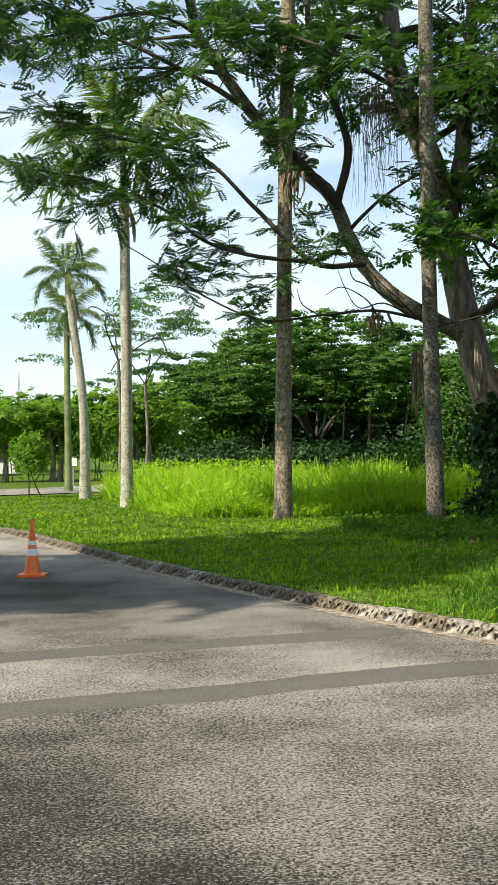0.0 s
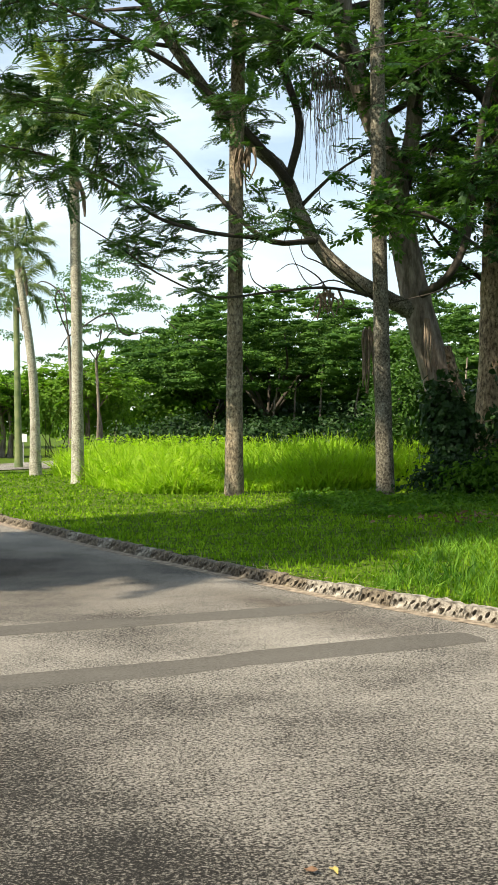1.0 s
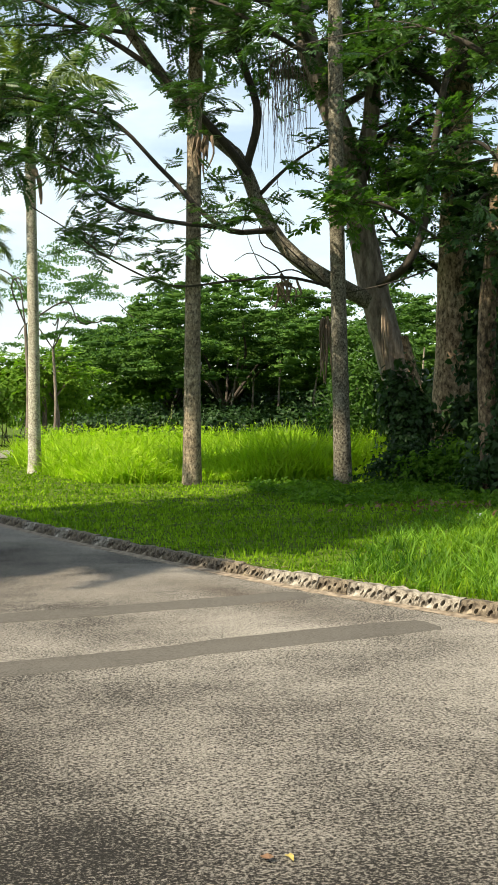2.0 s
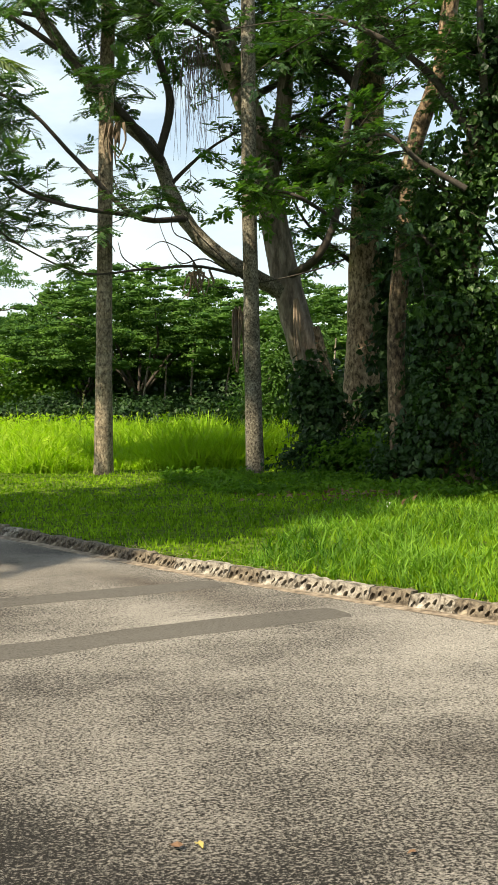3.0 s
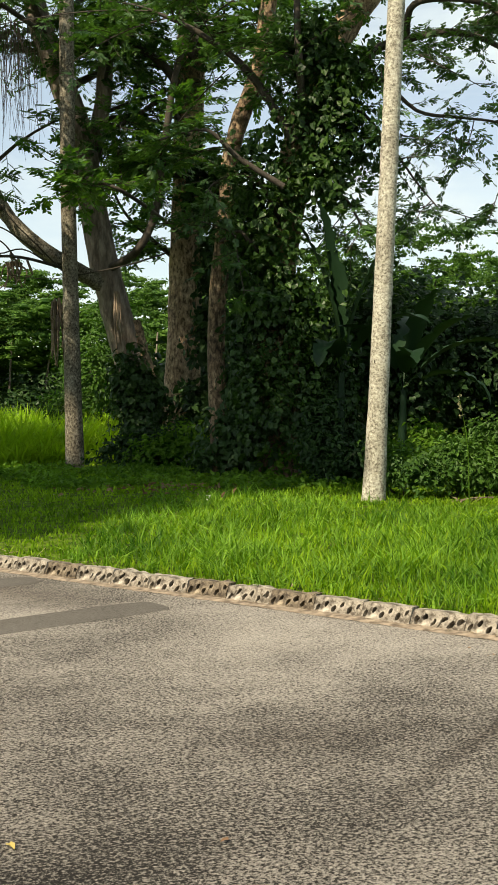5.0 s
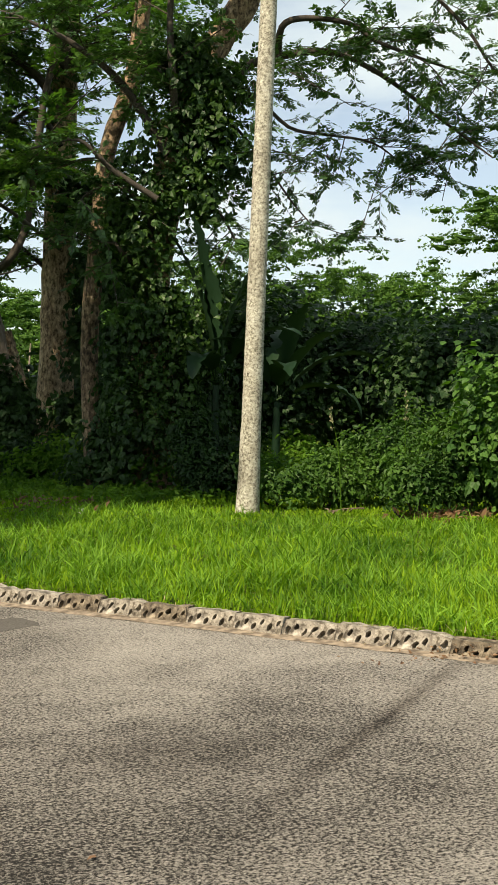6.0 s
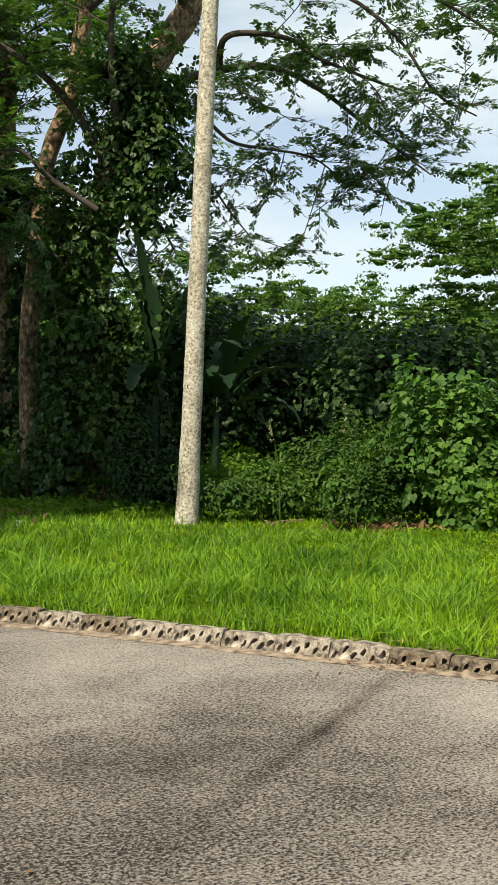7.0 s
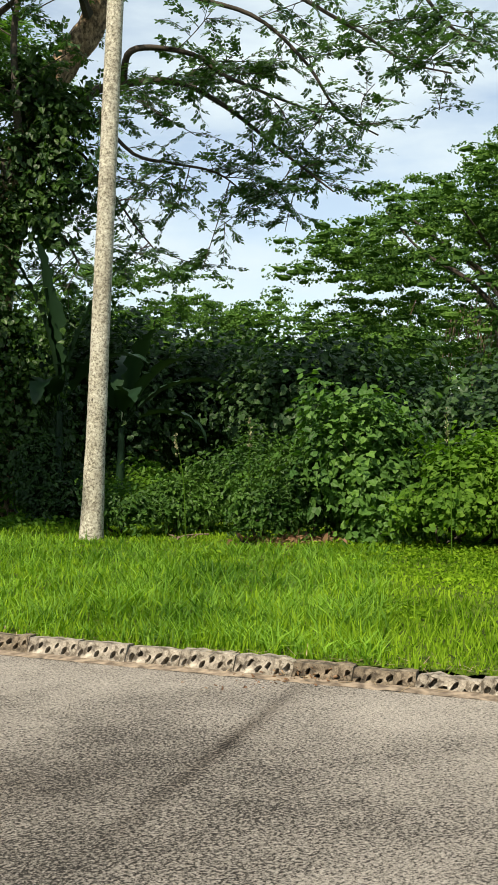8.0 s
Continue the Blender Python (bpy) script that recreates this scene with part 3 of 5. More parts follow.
def palm(name, foot, head, r0, r1, bark, label, seed, fronds=13, size=1.0, shaft=1.3, sheath=True, bow=(0, 0)):
    """A tall palm: ringed trunk, green crownshaft, arching fronds and a dry hanging sheath."""
    g = np.random.default_rng(seed)
    ob = thing(name, foot, label, "palm tree", "tall palms along the verge")
    foot, head = np.array(foot), np.array(head)
    mid = (foot + head) / 2 + np.array([*bow, 0])
    part_of("trunk", mesh_of("trunk", *tube([foot - (0, 0, 0.1), mid, head], r0, r1, 18, 40, 0.018, 0.30, seed), bark, True), ob)
    way = (head - mid) / np.linalg.norm(head - mid)
    top = head + way * shaft * size
    part_of("crownshaft", mesh_of("crownshaft", *tube([head - way * 0.05, (head + top) / 2, top], r1 * 1.15, r1 * 0.45, 12, 10, 0.02), M_SHAFT, True), ob, "smooth green crownshaft")
    for k in range(fronds):
        me = FRONDS[min(2, int(3 * k / fronds))]
        f = new("frond", me)
        f.parent = ob
        turn = k * 2.399 + g.uniform(-0.3, 0.3)
        tilt = radians(58) - radians(75) * k / fronds + g.uniform(-0.1, 0.1)
        f.matrix_local = Matrix.Translation(Vector(top - foot)) @ Euler((0, 0, turn)).to_matrix().to_4x4() @ Euler((tilt, 0, 0)).to_matrix().to_4x4() @ Matrix.Scale(size * g.uniform(0.85, 1.1), 4)
    if sheath:
        side = np.array([0.16, -0.10, 0])
        part_of("dry_sheath", mesh_of("dry_sheath", *tube([head + side * 0.6, head + side * 1.6 - (0, 0, 0.35), head + side * 1.9 - (0, 0, 0.95)], 0.10, 0.03, 7, 10, 0.25, 0, seed), M_DEAD), ob, "dry brown hanging leaf sheath")
    return ob


# ---------------------------------------------------------------- far woods
def umbrella_tree(name, place, height, spread, pads, leaf, label, seed, mat=None, core=0.60, leaves=270, low=0.24, thick=0.08, lean=0.0, boughs=9, fork_at=0.2, pad=(0.15, 0.30), puffs=6, girth=0.022, bark=None):
    """A rain tree: forked trunk, rising limbs, and a wide crown of level leaf pads at several heights."""
    g = np.random.default_rng(seed)
    ob = thing(name, place, label, "tree", "wide trees round the field")
    base = np.array(place, float)
    fork = base + (lean * 0.3, 0, height * fork_at)
    r = height * girth
    part_of("trunk", mesh_of("trunk", *tube([base - (0, 0, 0.1), (base + fork) / 2 + (0.1, 0, 0), fork], r * 1.25, r, 10, 14, 0.05, 0.4, seed), bark or M_BARK, True), ob)
    chunks = []
    for k in range(pads):
        a, q = g.uniform(0, 2 * np.pi), math.sqrt(g.uniform(0.02, 1))
        dome = 1 - 0.50 * q**2.2
        level = low + (1 - low) * dome * (1 - 0.75 * g.random() ** 1.5)
        c = base + np.array([math.cos(a) * q * spread + lean, math.sin(a) * q * spread, height * level])
        pr = spread * g.uniform(*pad)
        if k < boughs:
            far = base + np.array([math.cos(k * 2.4) * spread * 0.75 + lean, math.sin(k * 2.4) * spread * 0.75, height * g.uniform(0.55, 0.85)])
            mid = fork * 0.6 + far * 0.4 + (g.normal(0, 0.4), 0, 0.10 * height)
            part_of("limb", mesh_of("limb", *tube([fork, mid, far * 0.6 + mid * 0.4 + (0, 0, g.normal(0, 0.3)), far], r * 0.5, 0.03, 6, 14, 0.05, 0, seed + k), M_TWIG, True), ob)
        for _ in range(puffs):
            b, q = g.uniform(0, 2 * np.pi), math.sqrt(g.random())
            puff = c + np.array([math.cos(b) * q * pr, math.sin(b) * q * pr, pr * (thick * g.normal(0, 1) - 0.20 * q * q)])
            n, size = leaves // puffs, pr * g.uniform(0.30, 0.52) * math.sqrt(6 / puffs)
            u = unit(g, n)
            u[:, 2] = np.abs(u[:, 2]) * 1.2 - 0.25
            off = u * (size, size, size * 0.34) * np.sqrt(g.uniform(0.75, 1.1, (n, 1)))
            normal = u * (0.7, 0.7, 1.5) + 0.4 * g.standard_normal((n, 3))
            way = np.cross(normal, g.standard_normal((n, 3))) + u * (0.5, 0.5, -0.2)
            chunks.append(scatter(DIAMOND, frames_from(way, normal, leaf * g.uniform(0.6, 1.3, n)), puff + off))
            if core:
                inner = np.diag([size * core, size * core, size * core / 3])[None]
                chunks.append(scatter(LUMPS[int(g.integers(6))], inner, puff[None]))
    part_of("crown", mesh_of("crown", *join(chunks), mat or M_UMBRELLA), ob)
    return ob


def leafy_mound(name, place, lumps, leaves, leaf, size, mat, label, category, seed, shell=0.55, stems=0, droop=0.2, lobes=0.26):
    """A shrub or thicket: leaves on and in a few overlapping rounded lumps (offset and three radii each), with stems inside."""
    g = np.random.default_rng(seed)
    ob = thing(name, place, label, category)
    base = np.array(place, float)
    vol = np.array([a * b + a * c + b * c for *_, a, b, c in lumps])
    for (x, y, z, a, b, c), w in zip(lumps, vol / vol.sum()):
        n = int(leaves * w)
        u = unit(g, n)
        u[:, 2] = np.where(u[:, 2] < -0.35, -u[:, 2], u[:, 2])
        rad = shell + (1 - shell) * np.sqrt(g.random(n)) + 0.15 * g.standard_normal(n)
        bumps = 1 + 0.16 * np.sin(u[:, 0] * 7 + seed) * np.cos(u[:, 1] * 6 + x) + 0.10 * np.sin(u[:, 2] * 11 + y)
        for c0, way in zip(unit(g, 16), range(16)):
            bumps += lobes * (1.0 if way % 3 else -0.8) * np.exp(11 * (u @ c0 - 1))
        p = base + (x, y, z) + u * (a, b, c) * (rad * bumps)[:, None]
        keep = p[:, 2] > 0.08
        p, u = p[keep], u[keep]
        normal = u + (0, 0, 0.6) + 0.55 * g.standard_normal(u.shape)
        way = np.cross(normal, g.standard_normal(u.shape)) + (0, 0, -droop)
        part_of("leaf_clump", mesh_of("leaf_clump", *scatter(leaf, frames_from(way, normal, size * g.uniform(0.55, 1.3, len(p))), p), mat), ob)["kind"] = "stuff"
    wood = []
    for k in range(stems):
        x, y, z, a, b, c = lumps[int(g.integers(len(lumps)))]
        foot = base + np.array([x + g.normal(0, a * 0.3), y + g.normal(0, b * 0.3), 0])
        tip = base + np.array([x, y, z]) + unit(g, 1)[0] * (a, b, c) * 0.9
        tip[2] = max(tip[2], foot[2] + 0.4)
        wood.append(tube([foot, (foot + tip) / 2 + g.normal(0, 0.1, 3), tip], 0.03, 0.008, 5, 7, 0.05, 0, k))
    if wood:
        part_of("stem_work", mesh_of("stem_work", *join(wood), M_TWIG), ob)
    return ob


palm("palm_tree", (-3.20, 30.60, 0.12), (-3.22, 30.64, 8.42), 0.162, 0.14, M_PALE_PALM, "tall palm with grey lichened trunk and arching green fronds", 1, 15, 1.12, 1.4, bow=(0.02, 0))
palm("palm_tree", (-5.20, 36.60, 0.12), (-5.70, 36.57, 6.97), 0.175, 0.115, M_PALE_PALM, "leaning palm with pale trunk and short yellowish fronds", 2, 13, 0.62, 0.9, bow=(0.18, 0))
palm("palm_tree", (-6.95, 44.20, 0.12), (-7.02, 44.46, 6.53), 0.14, 0.12, M_SHAFT, "thin greenish palm beyond the lawn", 3, 11, 0.72, 1.0, bow=(0.0, 0))
palm("palm_tree", (0.88, 24.40, 0.12), (1.15, 24.38, 12.81), 0.178, 0.15, M_BROWN_PALM, "tall palm with brown lichen-spotted trunk in short grass", 4, 13, 1.1, 1.3, bow=(-0.03, 0))
palm("palm_tree", (4.10, 23.40, 0.12), (3.96, 23.17, 12.59), 0.168, 0.15, M_LICHEN, "tall palm with grey-green lichened trunk and a dark knot", 5, 13, 1.1, 1.3, bow=(-0.05, 0))
palm("palm_tree", (6.90, 14.50, 0.12), (7.37, 14.56, 9.30), 0.142, 0.120, M_PALE_PALM, "pale smooth leaning palm trunk speckled with lichen", 6, 11, 0.9, 1.2, bow=(0.0, 0))


# the old tree with the leaning, torn trunk
old = Tree("rain_tree", (6.0, 25.6, 0.12), "old spreading tree with leaning torn trunk and feathery leaves", "tree", 100, leaf_size=0.27, bark=M_SMOOTH_BARK)
old.limb([(6.32, 25.19, -0.08), (6.27, 25.21, 0.95), (6.12, 25.24, 2.01), (5.96, 25.28, 2.81), (5.83, 25.31, 3.47)], 0.36, 0.16, name="torn_wood", sides=12, bark=M_BARK, label="dark splintered heartwood")
trunk_to(old, [(6.11, 25.24, 0.03), (5.95, 25.28, 1.22), (5.66, 25.35, 2.81), (5.25, 25.44, 4.40), (4.94, 25.50, 5.99), (4.75, 25.53, 7.31)], 0.40, 0.30, flare=0.2)
old.limb([(4.75, 25.53, 7.18), (4.56, 25.57, 8.10), (4.11, 25.65, 9.29), (3.70, 25.71, 10.48), (3.50, 25.74, 12.05), (3.52, 25.73, 14.26)], 0.30, 0.24, boughs=9, bough_len=3.0, shoots=14, shoot_len=1.2, start=0.3)
old.limb([(4.88, 25.82, 6.98), (5.20, 25.75, 8.43), (5.34, 25.72, 10.01), (5.51, 25.69, 12.11), (5.52, 25.69, 14.34)], 0.22, 0.12, boughs=9, bough_len=3.2, shoots=12, shoot_len=1.2, start=0.2)
old.limb([(5.31, 25.43, 4.20), (4.26, 25.11, 4.69), (3.24, 25.27, 5.41), (2.57, 25.34, 6.39), (2.09, 25.39, 7.55), (1.27, 25.44, 8.32), (0.24, 25.47, 9.58), (-0.58, 25.47, 10.76), (-1.07, 25.45, 11.74), (-1.04, 25.45, 13.89)], 0.20, 0.11, bark=M_LICHEN, boughs=9, bough_len=2.6, shoots=16, shoot_len=1.1, start=0.35, label="pale lichened limb")
old.limb([(2.29, 25.27, 7.23), (1.15, 24.44, 8.30), (-0.07, 24.47, 9.44), (-1.64, 24.42, 10.34), (-3.05, 24.28, 10.96)], 0.10, 0.03, bark=M_TWIG, boughs=6, bough_len=2.2, shoots=14, shoot_len=0.9, start=0.1, label="dark bare limb")
old.limb([(2.23, 25.27, 7.31), (2.46, 24.85, 8.38), (2.22, 24.87, 9.39), (1.70, 24.91, 10.77), (1.58, 24.92, 11.64), (1.60, 24.92, 13.77)], 0.10, 0.06, bark=M_TWIG, boughs=7, bough_len=2.0, shoots=12, shoot_len=0.9, start=0.2)
old.limb([(2.84, 25.21, 5.91), (1.59, 23.92, 5.74), (0.39, 23.97, 6.88), (-0.80, 23.96, 8.05), (-2.10, 23.88, 8.36), (-3.69, 23.69, 8.61)], 0.07, 0.02, bark=M_TWIG, boughs=12, bough_len=2.0, shoots=16, shoot_len=0.9, start=0.15)
old.limb([(1.59, 23.92, 5.74), (0.25, 23.47, 5.82), (-0.81, 23.46, 6.16), (-1.61, 23.42, 6.80), (-2.97, 23.28, 7.35), (-4.29, 23.08, 7.60)], 0.05, 0.02, bark=M_TWIG, boughs=11, bough_len=1.9, shoots=20, shoot_len=0.8, start=0.1)
old.limb([(4.12, 25.04, 4.61), (2.92, 23.79, 4.66), (1.70, 23.91, 4.58), (0.48, 23.97, 4.49), (-0.72, 23.96, 4.99), (-1.66, 23.91, 5.63), (-2.59, 23.83, 6.20)], 0.035, 0.012, bark=M_TWIG, boughs=6, bough_len=1.3, shoots=9, shoot_len=0.7, start=0.45, droop=0.05)
old.limb([(3.85, 25.68, 10.02), (2.37, 22.85, 9.69), (1.22, 22.94, 10.26), (-0.51, 22.97, 10.55)], 0.06, 0.03, bark=M_TWIG, boughs=12, bough_len=2.0, shoots=16, shoot_len=0.9, start=0.1)
old.limb([(-1.52, 24.36, 11.43), (-2.68, 23.46, 10.95), (-3.74, 23.31, 10.54), (-4.67, 23.15, 10.31), (-5.68, 22.92, 9.82)], 0.045, 0.012, bark=M_TWIG, boughs=9, bough_len=1.6, shoots=14, shoot_len=0.8, start=0.15)
old.limb([(-1.52, 24.36, 12.44), (-2.74, 23.05, 11.74), (-3.90, 22.88, 11.32), (-4.80, 22.71, 10.91), (-5.69, 22.51, 10.71)], 0.045, 0.012, bark=M_TWIG, boughs=9, bough_len=1.6, shoots=14, shoot_len=0.8, start=0.15)
for bare in ([(4.12, 25.04, 4.55), (3.37, 24.34, 5.09), (3.00, 24.39, 5.46), (2.57, 24.44, 6.03)], [(3.99, 25.06, 4.61), (3.16, 24.17, 4.87), (2.60, 24.23, 4.78), (2.29, 24.26, 5.25), (2.11, 24.28, 5.75)], [(3.74, 25.10, 4.87), (2.86, 24.30, 5.26), (2.49, 24.35, 5.45), (2.43, 24.35, 5.83), (2.65, 24.33, 6.26)],
             [(2.95, 23.99, 4.66), (2.70, 24.02, 4.97), (2.21, 24.07, 5.22), (1.84, 24.10, 5.04)], [(1.74, 24.51, 4.66), (1.37, 24.53, 4.91), (1.25, 24.54, 5.28)], [(6.66, 25.62, 5.10), (5.33, 23.37, 4.54), (4.61, 23.53, 4.37), (3.65, 23.69, 4.20), (2.80, 23.81, 4.27)]):
    old.limb(bare, 0.022, 0.006, name="bare_twig", sides=5, bark=M_TWIG)
old.finish()

# the stout upright trunk beside it
stout = Tree("stout_tree", (8.0, 26.5, 0.12), "stout tree with rough brown bark and dense foliage", "tree", 200, leaf=SPRIG, leaf_size=0.34, bark=M_FLAKY_SUNLIT, leaf_mat=M_DENSE)
trunk_to(stout, [(7.19, 26.52, -0.06), (7.33, 26.48, 2.03), (7.42, 26.45, 4.80), (7.48, 26.44, 7.56), (7.54, 26.42, 9.62), (7.62, 26.40, 12.48), (7.63, 26.39, 14.79)], 0.46, 0.30, flare=0.2)
stout.limb([(5.26, 25.33, 4.66), (5.56, 23.83, 4.88), (5.97, 23.73, 5.71), (6.17, 23.68, 7.18), (6.47, 23.60, 9.00), (7.00, 23.45, 10.19), (7.35, 23.35, 11.25), (7.35, 23.34, 13.30)], 0.10, 0.05, bark=M_TWIG, boughs=7, bough_len=2.2, shoots=16, shoot_len=1.0, start=0.2)
stout.limb([(7.11, 24.98, 8.54), (6.43, 25.17, 9.48), (5.41, 25.40, 10.04), (4.51, 25.58, 10.72)], 0.12, 0.03, bark=M_TWIG, boughs=12, bough_len=2.4, shoots=18, start=0.1)
stout.limb([(7.13, 24.98, 9.57), (7.79, 24.78, 10.30), (8.52, 24.54, 10.50), (9.34, 24.24, 10.17)], 0.12, 0.03, bark=M_TWIG, boughs=12, bough_len=2.4, shoots=18, start=0.1)
stout.limb([(7.07, 24.99, 7.76), (6.55, 25.13, 8.56), (5.91, 25.29, 8.20), (5.27, 25.43, 7.82)], 0.08, 0.03, bark=M_TWIG, boughs=9, bough_len=2.0, shoots=16, start=0.1)
stout.limb([(7.31, 25.96, 5.56), (4.89, 21.42, 5.63), (4.24, 21.56, 5.87), (3.58, 21.68, 5.66)], 0.05, 0.02, bark=M_TWIG, boughs=4, bough_len=1.3, shoots=8, shoot_len=0.7, start=0.2)
stout.limb([(7.07, 24.99, 6.85), (6.42, 25.17, 6.87), (5.78, 25.32, 6.89), (5.27, 25.43, 7.30)], 0.06, 0.03, bark=M_TWIG, boughs=8, bough_len=1.8, shoots=12, start=0.1)
stout.limb([(7.42, 26.45, 4.90), (6.70, 26.90, 5.60), (6.05, 27.20, 6.30), (5.60, 27.40, 7.30)], 0.07, 0.02, bark=M_TWIG, boughs=5, bough_len=1.5, shoots=18, shoot_len=0.8, start=0.15)
stout.limb([(7.45, 26.45, 6.00), (8.20, 26.80, 6.60), (8.90, 27.00, 7.40), (9.60, 27.10, 8.60)], 0.07, 0.02, bark=M_TWIG, boughs=5, bough_len=1.6, shoots=18, shoot_len=0.8, start=0.15)
stout.limb([(7.40, 26.46, 4.20), (8.10, 26.90, 4.80), (8.70, 27.10, 5.20), (9.30, 27.20, 5.90)], 0.06, 0.02, bark=M_TWIG, boughs=5, bough_len=1.4, shoots=16, shoot_len=0.8, start=0.15)
stout.finish()

# the tree wrapped in climbers
wrapped = Tree("wrapped_tree", (7.6, 21.0, 0.12), "big tree wrapped in climbing vines with outstretched limbs", "tree", 300, leaf=SPRIG, leaf_size=0.235, bark=M_BARK)
trunk_to(wrapped, [(7.45, 19.63, -0.01), (7.37, 19.66, 1.71), (7.31, 19.69, 3.84), (7.64, 19.56, 5.95), (7.84, 19.48, 7.00)], 0.42, 0.30, flare=0.3)
wrapped.limb([(7.79, 19.50, 6.79), (8.23, 19.32, 8.08), (8.65, 19.14, 8.84), (9.07, 18.94, 9.63), (9.07, 18.95, 11.38)], 0.30, 0.25, boughs=4, bough_len=2.0, shoots=6, start=0.5)
wrapped.limb([(6.46, 20.50, 0.06), (6.38, 20.53, 2.81), (6.54, 20.48, 5.00), (6.72, 20.42, 6.62), (7.16, 20.27, 8.01), (7.42, 20.18, 9.93), (7.42, 20.18, 11.74)], 0.18, 0.15, boughs=6, bough_len=2.2, shoots=10, shoot_len=1.0, start=0.5)
wrapped.limb([(8.00, 19.37, 6.75), (8.86, 19.00, 8.01), (9.53, 18.67, 8.31), (10.38, 18.22, 8.39), (11.21, 17.73, 7.93), (12.11, 17.13, 7.07), (12.89, 16.56, 6.31)], 0.105, 0.016, bark=M_TWIG, boughs=12, bough_len=2.2, shoots=22, shoot_len=0.7, droop=0.08, start=0.3)
wrapped.limb([(9.51, 18.68, 8.29), (9.38, 18.19, 8.73), (9.86, 17.94, 8.85), (10.49, 17.58, 8.71), (10.85, 17.36, 8.40), (11.64, 16.84, 7.99), (12.33, 16.36, 7.67)], 0.07, 0.02, bark=M_TWIG, boughs=8, bough_len=1.6, shoots=12, shoot_len=0.7, droop=0.08, start=0.2)
wrapped.limb([(9.02, 18.37, 10.32), (10.22, 17.74, 9.86), (11.38, 17.02, 9.46), (12.16, 16.48, 8.61), (12.66, 16.10, 7.66), (13.23, 15.65, 7.22)], 0.055, 0.015, bark=M_TWIG, boughs=9, bough_len=1.5, shoots=14, shoot_len=0.7, droop=0.08, start=0.15)
wrapped.limb([(10.67, 16.88, 10.29), (11.69, 16.20, 9.67), (12.67, 15.46, 8.93), (13.29, 14.94, 8.38), (13.88, 14.40, 8.14)], 0.045, 0.015, bark=M_TWIG, boughs=9, bough_len=1.3, shoots=14, shoot_len=0.7, droop=0.08, start=0.1)
wrapped.limb([(12.67, 15.46, 10.45), (13.36, 14.87, 9.80), (13.80, 14.47, 9.05), (14.23, 14.05, 8.61), (14.83, 13.42, 8.25)], 0.045, 0.015, bark=M_TWIG, boughs=7, bough_len=1.2, shoots=14, shoot_len=0.7, droop=0.08, start=0.1)
wrapped.limb([(8.10, 19.33, 6.86), (8.75, 18.50, 7.45), (9.49, 18.13, 6.85), (10.13, 17.79, 6.71), (10.86, 17.36, 6.52), (11.47, 16.96, 5.89)], 0.05, 0.012, bark=M_TWIG, boughs=9, bough_len=1.3, shoots=20, shoot_len=0.7, droop=0.08, start=0.2)
wrapped.limb([(8.10, 19.33, 6.65), (8.67, 19.08, 7.05), (9.25, 18.81, 6.38), (9.72, 18.58, 5.64), (10.10, 18.37, 5.12)], 0.04, 0.012, bark=M_TWIG, boughs=9, bough_len=1.2, shoots=22, shoot_len=0.7, droop=0.08, start=0.1)
wrapped.limb([(7.28, 18.63, 6.25), (6.52, 18.90, 7.47), (5.66, 19.18, 8.18), (4.78, 19.41, 8.58)], 0.09, 0.03, bark=M_TWIG, boughs=7, bough_len=2.0, shoots=20, shoot_len=0.9, start=0.1)
wrapped.limb([(6.92, 18.23, 5.35), (6.17, 18.49, 5.86), (5.61, 18.67, 6.35), (4.84, 18.88, 6.16)], 0.06, 0.02, bark=M_TWIG, boughs=4, bough_len=1.4, shoots=9, shoot_len=0.8, start=0.1)
wrapped.limb([(7.81, 19.45, 6.31), (7.28, 18.37, 7.33), (7.23, 18.39, 8.71), (7.36, 18.33, 9.92), (7.36, 18.33, 11.30)], 0.09, 0.03, bark=M_TWIG, boughs=14, bough_len=1.5, shoots=24, shoot_len=0.7, droop=0.08, start=0.1)
wrapped.limb([(7.30, 19.69, 4.06), (6.52, 18.90, 4.45), (6.33, 18.97, 4.65), (5.99, 19.08, 4.46)], 0.05, 0.02, bark=M_TWIG, boughs=4, bough_len=1.2, shoots=14, shoot_len=0.8, start=0.1)
wrapped.limb([(7.65, 19.56, 5.64), (7.86, 18.72, 5.49), (8.24, 18.56, 5.28), (8.52, 18.43, 4.76)], 0.05, 0.02, bark=M_TWIG, boughs=7, bough_len=1.2, shoots=14, shoot_len=0.8, start=0.1)
wrapped.limb([(7.55, 19.60, 4.69), (6.72, 18.84, 5.46), (6.33, 18.97, 5.66), (5.85, 19.12, 5.47)], 0.05, 0.02, bark=M_TWIG, boughs=4, bough_len=1.2, shoots=14, shoot_len=0.8, start=0.1)
wrapped.finish()

# climbers that hang as a curtain over the wrapped tree
def vine_curtain(points, radii, leaves, label, seed, mat=None, size=0.16):
    foot = np.array([points[0][0], points[0][1], 0.12])
    lumps = [(*(np.array(p) - foot), *q) for p, q in zip(points, radii)]
    return leafy_mound("climbing_vine", tuple(foot), lumps, leaves, LOBED, size, mat or M_BROAD, label, "climbing vine", seed, 0.6, 0, 0.9, 0.35)


